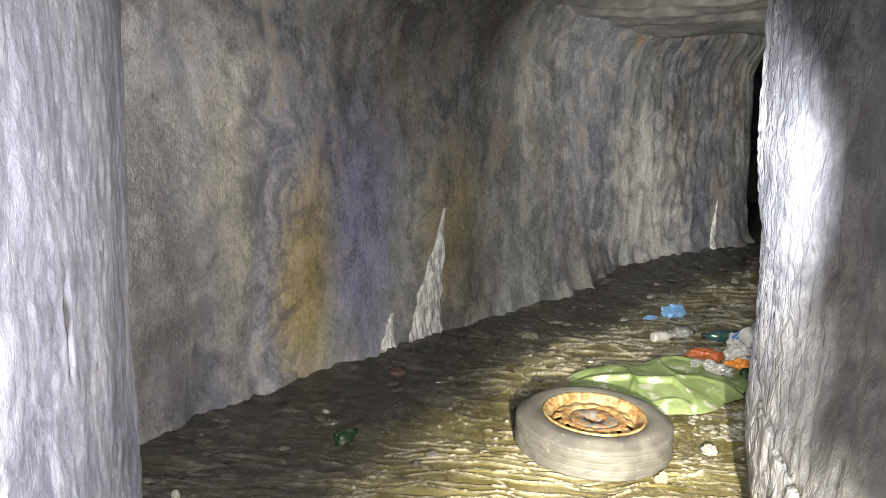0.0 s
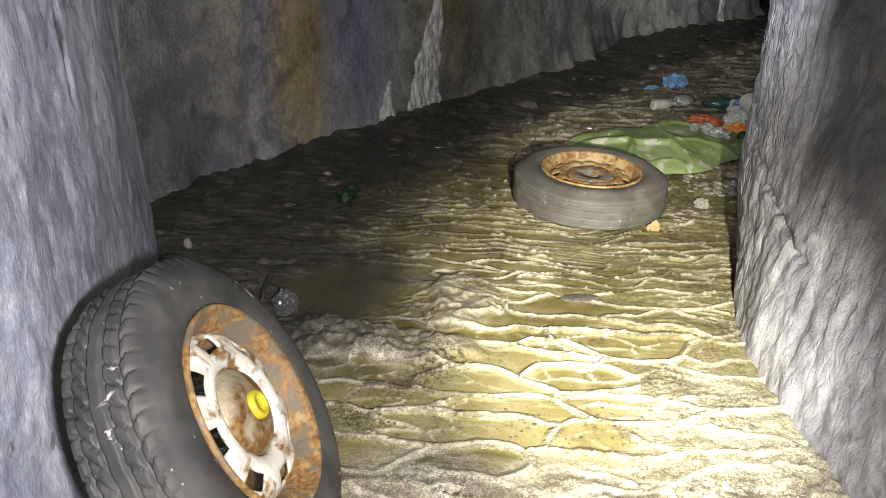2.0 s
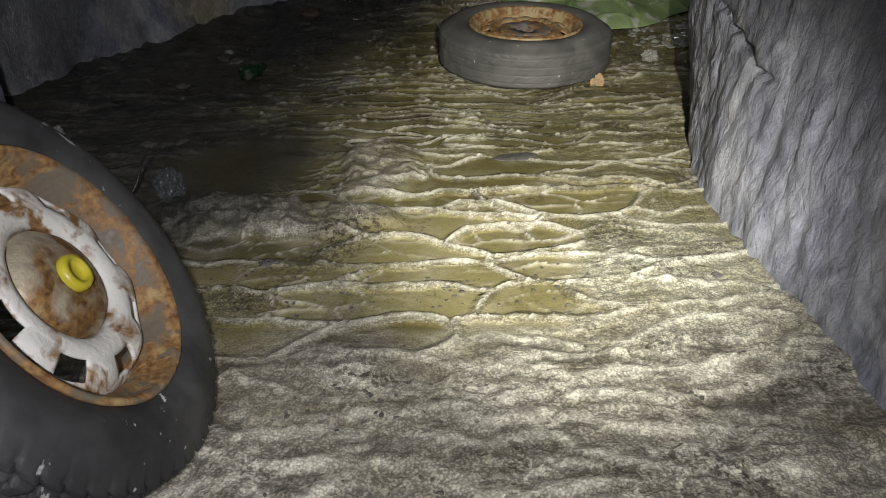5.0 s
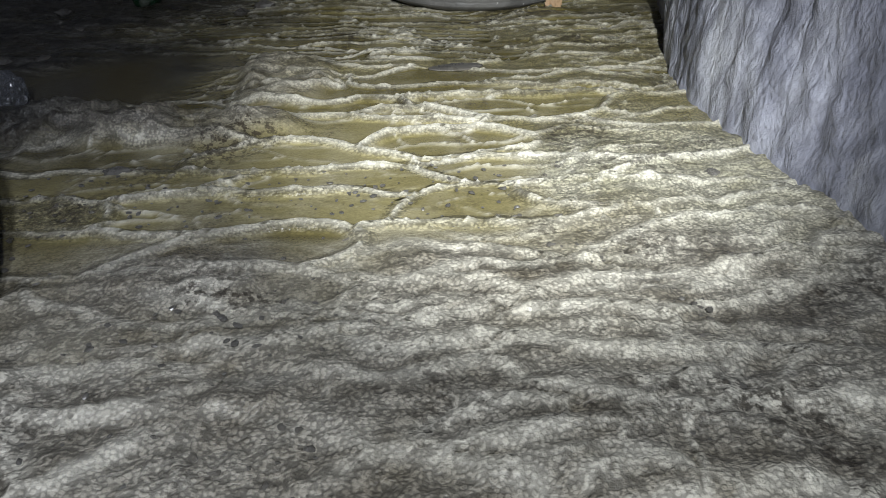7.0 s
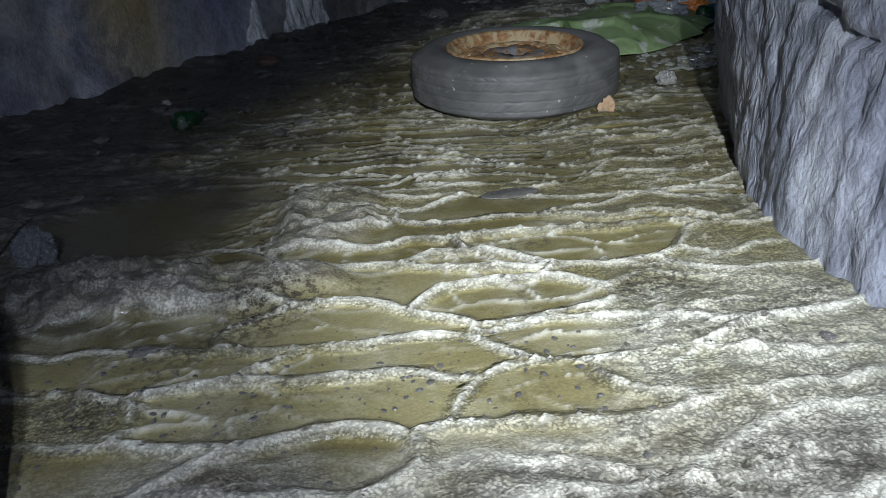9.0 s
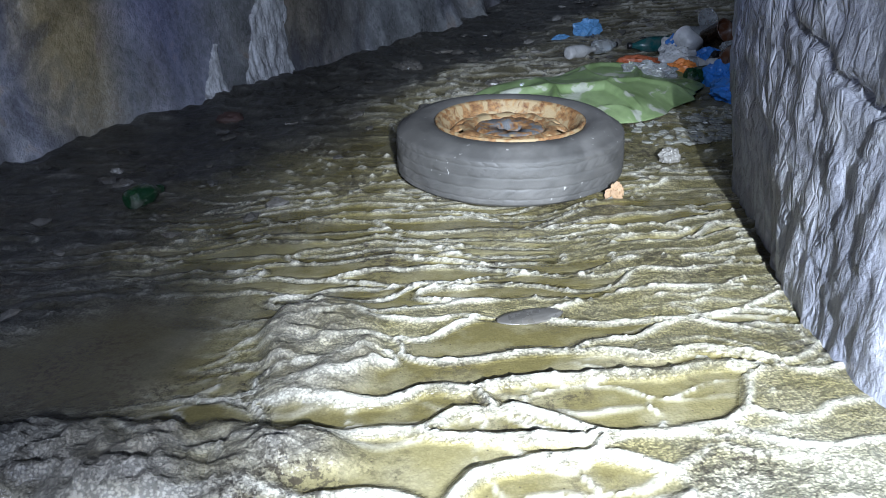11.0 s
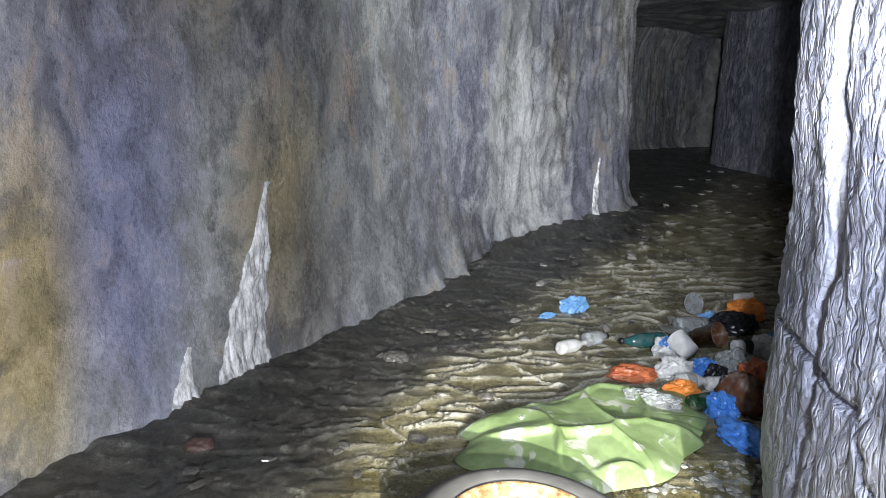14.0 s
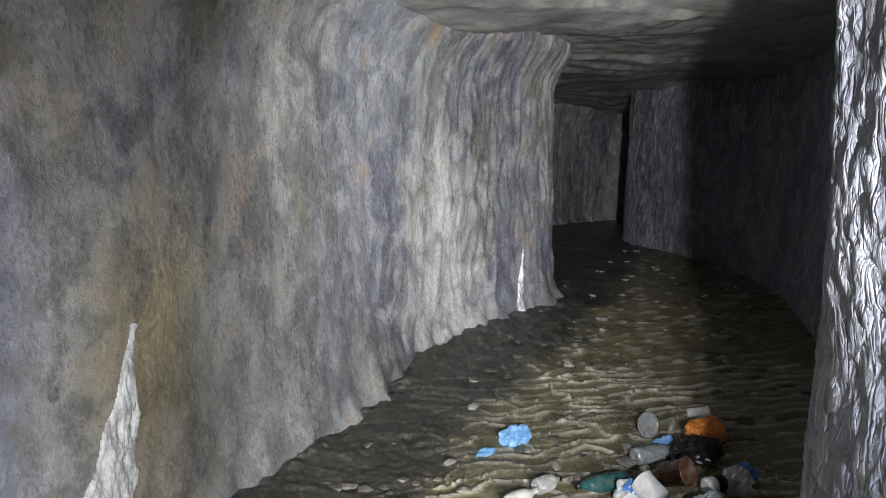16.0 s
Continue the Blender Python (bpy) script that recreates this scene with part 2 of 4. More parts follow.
# ---- mesh helpers ----
def grid_mesh(name, P, attrs=None, flip=False, material=None):
    """A sheet of quads through an (n, m, 3) array of points."""
    n, k = P.shape[:2]
    i = np.arange(n * k).reshape(n, k)
    q = np.stack([i[:-1, :-1], i[1:, :-1], i[1:, 1:], i[:-1, 1:]], -1).reshape(-1, 4)
    if flip:
        q = q[:, ::-1]
    me = bpy.data.meshes.new(name)
    me.from_pydata(P.reshape(-1, 3).tolist(), [], q.tolist())
    me.polygons.foreach_set("use_smooth", np.ones(len(q), bool))
    for key, v in (attrs or {}).items():
        me.attributes.new(key, "FLOAT", "POINT").data.foreach_set("value", np.ascontiguousarray(v, np.float32).ravel())
    if material:
        me.materials.append(material)
    return me


def resample(pts, step):
    p = np.array(pts, float)
    for _ in range(3):
        p = np.vstack([p[:1], np.stack([p[:-1] * 0.75 + p[1:] * 0.25, p[:-1] * 0.25 + p[1:] * 0.75], 1).reshape(-1, 2), p[-1:]])
    s = np.r_[0, np.cumsum(np.hypot(*np.diff(p, axis=0).T))]
    u = np.arange(0, s[-1] + step, step)
    u[-1] = s[-1]
    line = np.stack([np.interp(u, s, p[:, 0]), np.interp(u, s, p[:, 1])], 1)
    t = np.gradient(line, axis=0)
    t /= np.linalg.norm(t, axis=1)[:, None] + 1e-9
    return u, line, np.stack([t[:, 1], -t[:, 0]], 1)


def rock_wall(name, pts, top, step, relief, material, label, thick=0.35):
    """A rough wall along a plan line; its worked face looks to the right of the line. relief(s, z, x, y) gives metres outwards."""
    s, line, normal = resample(pts, step)
    zs = np.arange(-0.12, top + step, step * 1.15)
    S, Z = np.meshgrid(s, zs, indexing="ij")
    X, Y = np.repeat(line[:, :1], len(zs), 1), np.repeat(line[:, 1:], len(zs), 1)
    d = relief(S, Z, X, Y)
    P = np.stack([X + normal[:, :1] * d, Y + normal[:, 1:] * d, Z], -1)
    P[:, [0, -1]] = np.stack([X - normal[:, :1] * thick, Y - normal[:, 1:] * thick, Z], -1)[:, [0, -1]]
    back = np.stack([X - normal[:, :1] * thick, Y - normal[:, 1:] * thick, Z], -1)[:, [-1, 0]]
    P = np.concatenate([P, back[:, 1:]], 1)
    ob = new(name, grid_mesh(name, P, flip=True, material=material))
    return tagged(ob, label, "wall", kind="structure")


# ---- the gallery: walls, floor, ceiling ----
def relief_left(s, z, x, y):
    d = -0.05 + 0.06 * fbm(s * 0.9, z * 0.7, 2, 3) + 0.010 * fbm(s * 3.5, z * 1.5, 3, 11)
    comb = smooth(4.9, 6.2, s)
    d = d + comb * smooth(0.02, 0.35, z - floor_z(x, y)) * 0.005 * ridged(s * 26 + fbm(s * 5, z * 3, 2, 7), z * 3.0, 2, 23) + (0.0012 + 0.005 * comb * smooth(0.02, 0.35, z - floor_z(x, y))) * ridged(s * 11 + 0.9 * fbm(s * 3, z * 2.5, 2, 5), z * 1.6, 3, 21) + 0.0022 * fbm(s * 26, z * 22, 4, 31) + 0.004 * fbm(s * 9, z * 8, 2, 33)
    fz = floor_z(x, y)
    skirt = np.clip(z - fz, 0, None)
    foot = np.exp(-skirt / 0.12)
    flounce = smooth(3.6, 4.6, s)
    d = d + foot * (0.035 + 0.03 * fbm(s * 7, z * 3, 3, 41) + flounce * (0.05 + 0.05 * fbm(s * 2.3, z * 3, 4, 43)))
    return d + 0.14 * smooth(1.75, 2.15, z) ** 2


def relief_near(s, z, x, y):
    d = 0.016 * fbm(s * 1.5, z * 0.8, 3, 53) + 0.004 * fbm(s * 6, z * 2.4, 3, 61)
    slot = np.exp(-((y - 1.53 - 0.006 * np.sin(z * 40)) / 0.009) ** 2) * smooth(0.74, 0.80, z) * (1 - smooth(0.95, 1.0, z)) * (x < -0.4)
    return d + 0.0012 * ridged(s * 20, z * 6, 2, 71) + 0.0025 * fbm(s * 44, z * 30, 4, 81) - 0.03 * slot


def relief_right(s, z, x, y):
    warp = 0.6 * fbm(s * 4, z * 3, 3, 93)
    near = (x < 1.9) & (y < 3.8)
    d = 0.012 * fbm(s * 1.6, z * 0.9, 3, 91) + 0.005 * fbm(s * 7, z * 2.6, 3, 101) - 0.13 * np.minimum(z, 0.8) * (1 - smooth(1.95, 2.35, y)) + (0.042 * smooth(0.0, 0.35, z) + 0.042 * smooth(0.9, 1.45, z)) * smooth(2.15, 2.6, y) * (1 - smooth(3.25, 3.6, y)) * near
    d = d + 0.002 * ridged(s * 15 + warp, z * 5.0, 3, 111) + 0.005 * fbm(s * 26 + warp, z * 15, 3, 121) + 0.005 * np.abs(vnoise(s * 40 + warp, z * 24, 127))
    line = 2.84 + 0.03 * fbm(z * 4, z * 0 + 0.5, 3, 131) - 0.07 * (z - 0.9)
    gap = np.exp(-np.abs((y - line) / (0.020 + 0.014 * smooth(0.5, 1.1, z))) ** 4) * near * smooth(0.25, 0.6, z)
    crack = np.interp(y, [1.6, 1.8, 1.95, 2.1, 2.22, 2.36, 2.5, 2.6], [0.33, 0.35, 0.36, 0.39, 0.43, 0.48, 0.56, 0.70]) + 0.012 * fbm(y * 18, y * 0, 2, 137)
    split = np.exp(-((z - crack) / 0.007) ** 2) * near * smooth(1.75, 1.9, y)
    flake = np.exp(-(vnoise(s * 19 + 2.2 * warp, z * 6.5 + warp, 141) / 0.05) ** 2) + 0.7 * np.exp(-(vnoise(s * 36 + 2 * warp, z * 11, 143) / 0.06) ** 2)
    d = d - (0.003 + 0.006 * near * smooth(2.0, 2.5, y)) * np.clip(flake, 0, 1)
    return d - 0.45 * gap - 0.028 * split


DIAGONAL = [(-2.1, 1.85), (-1.6, 2.52), (-1.08, 3.16), (-0.28, 4.25), (0.52, 5.29), (1.62, 6.55), (2.30, 7.08), (2.38, 7.26), (2.28, 7.6), (2.65, 9.2), (3.7, 11.6), (5.6, 12.6)]
NEAR_LEFT = [(-0.62, -1.9), (-0.50, -0.2), (-0.53, 0.9), (-0.66, 1.42), (-0.83, 1.98), (-0.985, 2.40), (-1.27, 2.57), (-1.75, 2.05)]
RIGHT = [(6.6, 12.6), (5.2, 10.9), (4.40, 10.1), (4.55, 8.6), (4.5, 7.6), (3.9, 6.2), (3.0, 4.9), (2.02, 4.10), (1.56, 3.62), (1.37, 3.30), (1.24, 3.02), (1.14, 2.76), (1.09, 2.56), (1.04, 2.35), (0.97, 2.02), (0.985, 1.55), (1.08, 0.7), (1.16, -0.3), (1.20, -1.9)]
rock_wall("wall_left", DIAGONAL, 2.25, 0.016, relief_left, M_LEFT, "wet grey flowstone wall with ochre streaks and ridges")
rock_wall("wall_near_left", NEAR_LEFT, 2.25, 0.013, relief_near, M_NEAR, "pale grey rendered wall with vertical runs and pits")
rock_wall("wall_right", RIGHT, 2.25, 0.013, relief_right, M_RIGHT, "rough pale grey wall with scaly cracked lime crust")
rock_wall("wall_back", [(1.6, -1.7), (0.3, -1.75), (-1.0, -1.7)], 2.25, 0.05, relief_near, M_NEAR, "plain grey rendered wall closing the gallery")
rock_wall("wall_end", [(3.6, 12.4), (5.0, 12.7), (6.8, 12.5)], 2.25, 0.05, relief_near, M_CEIL, "dark rock wall closing the gallery far inside")


def terraces(X, Y, xs, ys, wide, rows, seed):
    """Rimstone basins: distance in metres to the nearest rim, a value for each basin, and how far a rim runs across the gallery."""
    wx = X + 0.045 * fbm(X * 4, Y * 4, 2, seed) + 0.008 * vnoise(X * 14, Y * 14, seed + 3)
    wy = Y + 0.035 * fbm(X * 3.5 + 4, Y * 3.5, 2, seed + 5) + (0.013 * vnoise(X * 13, Y * 8, seed + 7) + 0.0015 * vnoise(X * 40, Y * 40, seed + 8)) * np.interp(Y, [2.2, 2.7], [1.0, 0.6])
    v = np.interp(wy, rows[0], rows[1])
    f1, f2, value = worley(wx / wide, v, seed + 11)
    gap = f2 - f1
    gx, gy = np.gradient(gap, xs, ys)
    slope = np.hypot(gx, gy) + 1e-6
    return gap / np.maximum(slope, 1.5), value, smooth(0.25, 0.75, np.abs(gy) / slope)


def build_floor():
    xs = np.r_[np.arange(-2.3, -1.1, 0.04), np.arange(-1.1, -0.45, 0.014), np.arange(-0.45, 1.12, 0.0062), np.arange(1.12, 2.4, 0.010), np.arange(2.4, 7.0, 0.05)]
    ys = np.r_[np.arange(-2.0, 0.6, 0.04), np.arange(0.6, 0.95, 0.010), np.arange(0.95, 3.1, 0.0062), np.arange(3.1, 4.2, 0.010), np.arange(4.2, 5.8, 0.010), np.arange(5.8, 7.4, 0.025), np.arange(7.4, 13.2, 0.06)]
    X, Y = np.meshgrid(xs, ys, indexing="ij")
    edge, level, run = terraces(X, Y, xs, ys, 0.34, ([-3, 0.9, 1.25, 2.05, 2.45, 3.4, 14], [-14, 5, 8.6, 15.0, 20.2, 38, 160]), 601)
    edge2, _, run2 = terraces(X, Y, xs, ys, 0.17, ([-3, 1.2, 2.2, 2.6, 3.4, 14], [-26, 22, 38, 47, 66, 230]), 641)
    grain = fbm(X * 60, Y * 60, 2, 223)
    width = 0.0050 + 0.0022 * vnoise(X * 6, Y * 6, 225) + 0.0007 * grain
    width = width * (1 + 0.9 * smooth(3.2, 4.4, Y))
    main = np.exp(-(edge / (width * (1.1 + 0.35 * smooth(1.1, 1.4, Y) * (1 - smooth(2.2, 2.6, Y))))) ** 2) * (0.12 + 0.88 * run)
    small = np.exp(-(edge2 / width) ** 2) * run2 * smooth(-0.15, 0.35, vnoise(X * 3.2, Y * 3.2, 227) + 0.1 - 0.9 * smooth(2.3, 2.5, Y) + 0.6 * smooth(0.45, 0.8, X) * (1 - smooth(2.1, 2.4, Y)))
    lip = np.maximum(main, 0.85 * small)
    side = (X + 0.235) * 0.772 - (Y - 4.25) * 0.635
    mud = 1 - smooth(0.42, 0.95 - 0.25 * smooth(3.6, 4.4, Y), side + 0.16 * fbm(X * 3, Y * 3, 4, 231))
    mud = np.maximum(mud, (1 - smooth(-0.42, -0.08, X + 0.12 * fbm(X * 3, Y * 3, 4, 233))) * smooth(1.55, 1.85, Y))
    front = 1 - smooth(1.10, 1.42, Y - 0.22 * X + 0.16 * fbm(X * 3, Y * 3, 3, 237))
    bright = smooth(0.60, 0.85, X + 0.2 * fbm(X * 3, Y * 3, 3, 238)) * (1 - smooth(1.65, 1.95, Y))
    grey = np.maximum(0.95 * front, smooth(3.6, 4.6, Y) * 0.25)
    lump = np.exp(-np.abs(((X - 0.125) / 0.10) ** 2 + ((Y - 2.17) / 0.20) ** 2 + 0.25 * fbm(X * 8, Y * 8, 2, 239)) ** 4)
    band = np.exp(-np.abs(((X + 0.14) / 0.33) ** 2 + ((Y - 1.86 + 0.1 * X) / 0.10) ** 2 + 0.35 * fbm(X * 9, Y * 9, 3, 240)) ** 4)
    lump = np.maximum(lump, band) * (0.75 + 0.35 * fbm(X * 9, Y * 9, 4, 241))
    crust = np.clip(lump, 0, 1)
    grey = np.maximum(grey, crust)
    pool = np.exp(-(((X + 0.22 + 0.06 * fbm(X * 5, Y * 5, 2, 242)) / 0.25) ** 2 + ((Y - 2.22) / 0.22) ** 2) ** 3)
    low = (level < np.where(X < 0.62, 0.80, 0.45)) * smooth(0.010, 0.022, edge) * (1 - front) * (1 - 0.8 * bright)
    wet = np.clip(np.maximum(pool, 0.92 * low * (1 - crust) * (1 - 0.5 * mud) * (1 - 0.6 * smooth(2.7, 3.0, Y))), 0, 1)
    lip = lip * (1 - 0.55 * front) * (1 - pool) * (1 - 0.8 * mud) * (1 - crust)
    coarse = front + (1 - front) * np.maximum(0.25, bright)
    frill = np.exp(-(edge2 / 0.016) ** 2) * run2 * front * smooth(-0.3, 0.3, vnoise(X * 4, Y * 4, 244))
    swell = ridged(X * 3.5 + 0.6 * fbm(X * 5, Y * 5, 2, 245), Y * 9, 3, 247)
    rough = 0.008 * fbm(X * 5, Y * 5, 3, 251) * (1 - wet) + 0.0045 * swell * coarse * (1 - wet)
    rough = rough + (0.0030 * fbm(X * 26, Y * 26, 3, 257) + 0.0024 * vnoise(X * 85, Y * 85, 259)) * (1 - wet) * coarse
    Z = floor_z(X, Y) + rough * (1 - pool) + (0.0075 + 0.006 * smooth(2.8, 4.0, Y)) * lip + 0.0035 * frill
    Z = Z + (0.003 * (level - 0.5) - 0.0025) * smooth(0.0, 0.012, edge) * (1 - front) * (1 - pool) * (1 - smooth(2.4, 2.8, Y) * 0.5) * (1 - mud * 0.6)
    Z = Z + 0.034 * np.clip(lump, 0, 2) + 0.010 * crust * ridged(X * 22, Y * 22, 3, 263) - 0.012 * pool
    Z = Z + mud * (1 - pool) * (0.006 * ridged(X * 9, Y * 9, 3, 261) + 0.003 * fbm(X * 40, Y * 40, 2, 265))
    Z = Z + 0.035 * np.exp(-np.clip(side, 0, None) / 0.12) * (0.75 + 0.45 * fbm(X * 5, Y * 5, 4, 267)) * (X < 2.4) * smooth(2.4, 2.8, Y)
    P = np.stack([X, Y, Z], -1)
    me = grid_mesh("floor", P, {"lip": np.maximum(lip, 0.55 * frill), "mud": np.clip(mud, 0, 1), "pool": wet, "grey": np.clip(grey, 0, 1), "dry": np.clip(bright, 0, 1), "basin": level}, material=M_FLOOR)
    return tagged(new("floor", me), "wet yellowish rimstone floor with pale rippled lips and mud", "floor", kind="structure")


build_floor()


def build_ceiling():
    xs, ys = np.arange(-2.4, 7.2, 0.035), np.arange(-2.1, 13.2, 0.05)
    X, Y = np.meshgrid(xs, ys, indexing="ij")
    step = 0.05 * np.floor(3 * (vnoise(X * 0.5 + Y * 0.2, Y * 0.7, 301) + 1))
    Z = 2.08 + 0.03 * fbm(X * 1.6, Y * 1.6, 4, 303) + 0.006 * fbm(X * 16, Y * 16, 3, 307) + 0.5 * step
    low = np.stack([X, Y, Z], -1)
    ob = new("ceiling", grid_mesh("ceiling", low, flip=True, material=M_CEIL))
    solid = ob.modifiers.new("thickness", "SOLIDIFY")
    solid.thickness, solid.offset = 0.3, -1
    return tagged(ob, "low uneven grey rock ceiling in flat slabs", "ceiling", kind="structure")


build_ceiling()


# ---- things ----
def part_mesh(name, me, material, parent, label=""):
    if material and not me.materials:
        me.materials.append(material)
    ob = new(name, me)
    ob.parent = parent
    return tagged(ob, label) if label else ob


def part(name, bm, material, parent, label=""):
    me = bpy.data.meshes.new(name)
    bm.to_mesh(me)
    bm.free()
    return part_mesh(name, me, material, parent, label)


def empty(name, m, label, category, group=""):
    ob = new(name)
    ob.empty_display_size = 0.05
    ob.matrix_world = m
    return tagged(ob, label, category, group)


def lathe(name, profile, turns=64, ring=True, bend=None, skip=None):
    """A body of revolution about z through (radius, height) pairs. ring: the profile closes on itself. bend(r, z, a) shifts points; skip(k, j) leaves a face out."""
    p = np.array(profile, float)
    if ring:
        p = np.vstack([p, p[:1]])
    a = np.linspace(0, 2 * math.pi, turns + 1)
    R, A = np.meshgrid(p[:, 0], a, indexing="ij")
    Z = np.repeat(p[:, 1:], turns + 1, 1)
    if bend:
        R, Z = bend(R, Z, A)
    bm = bmesh.new()
    n = len(p) - 1 if ring else len(p)
    vs = [[bm.verts.new((R[i, j] * math.cos(a[j]), R[i, j] * math.sin(a[j]), Z[i, j])) for j in range(turns)] for i in range(n)]
    for i in range(n if ring else n - 1):
        for j in range(turns):
            if skip and skip(i, j):
                continue
            k, l = (i + 1) % n, (j + 1) % turns
            f = bm.faces.new((vs[i][j], vs[i][l], vs[k][l], vs[k][j]))
            f.smooth = True
    bmesh.ops.remove_doubles(bm, verts=bm.verts, dist=1e-6)
    return bm


def simple(name, colour, rough=0.5, metal=0.0, grain=30, spread=0.35, bump=0.3, dirt=0.3):
    m = Mat(name, rough, metal)
    n, d = m.noise(grain, 5), m.noise(grain * 0.22, 4, distort=0.4)
    col = m.mix(spread, colour, m.ramp(n, [(0.3, 0.25), (0.7, 1.0)]), "MULTIPLY")
    if dirt:
        col = m.mix(m.math("MULTIPLY", m.ramp(d, [(0.48, 0), (0.68, 1)]), dirt), col, (0.16, 0.14, 0.10))
    m.colour(col).rough(m.ramp(n, [(0.3, max(0.05, rough - 0.15)), (0.7, min(1, rough + 0.15))]))
    m.bump((n, bump, 0.003))
    return m.m


def rubber(name, base, dusty=(0.19, 0.19, 0.185), splash=0.0):
    m = Mat(name, 0.75)
    n, dust, speck = m.noise(22, 5), m.noise(5, 5, distort=0.5), m.noise(55, 3, (1, 1, 0.6))
    col = m.mix(m.ramp(dust, [(0.38, 0), (0.68, 0.75)]), base, dusty)
    col = m.mix(m.ramp(speck, [(0.69, 0), (0.73, 0.8)]), col, (0.45, 0.44, 0.42))
    if splash:
        col = m.mix(m.ramp(m.noise(13, 4, distort=0.6), [(0.665, 0), (0.69, splash)]), col, (0.5, 0.5, 0.48))
    col = m.mix(0.4, col, m.ramp(n, [(0.3, 0.4), (0.7, 1.0)]), "MULTIPLY")
    m.colour(col).rough(m.ramp(n, [(0.3, 0.5), (0.7, 0.85)]))
    m.bump((n, 0.4, 0.003), (m.noise(140, 3), 0.4, 0.001))
    return m.m


def rusty(name, paint, amount, patch=11):
    m = Mat(name, 0.7)
    n, f = m.noise(patch, 6, distort=0.6), m.noise(90, 5)
    rust = m.mix(m.ramp(f, [(0.3, 0), (0.7, 1)]), (0.10, 0.042, 0.016), (0.33, 0.19, 0.07))
    rust = m.mix(m.ramp(m.noise(24, 4), [(0.55, 0), (0.7, 0.7)]), rust, (0.42, 0.33, 0.16))
    m.colour(m.mix(m.ramp(n, [(amount - 0.06, 1), (amount + 0.05, 0)]), paint, rust))
    m.rough(m.ramp(f, [(0.3, 0.45), (0.7, 0.9)]))
    m.bump((f, 0.6, 0.003), (n, 0.4, 0.004))
    return m.m


M_RUBBER = rubber("dusty_black_rubber", (0.022, 0.022, 0.024), (0.085, 0.084, 0.083), 0.9)
M_RIM_BROWN = rusty("brown_rusted_rim", (0.13, 0.105, 0.075), 0.52, 20)
M_RUBBER_PALE = rubber("grey_worn_rubber", (0.085, 0.083, 0.078), (0.17, 0.163, 0.15))
M_RIM_WHITE = rusty("chipped_white_rusting_steel", (0.60, 0.58, 0.54), 0.455, 18)
M_RIM_RUST = rusty("rusted_steel", (0.33, 0.255, 0.135), 0.52, 28)
M_HUB = rusty("polished_rusting_steel", (0.42, 0.36, 0.26), 0.50)
M_HUB.node_tree.nodes["Principled BSDF"].inputs["Metallic"].default_value = 0.6
M_HUB_BLUE = rusty("rusted_grey_blue_steel", (0.12, 0.125, 0.13), 0.50, 30)
M_YELLOW = simple("yellow_plastic", (0.55, 0.46, 0.03), 0.45)


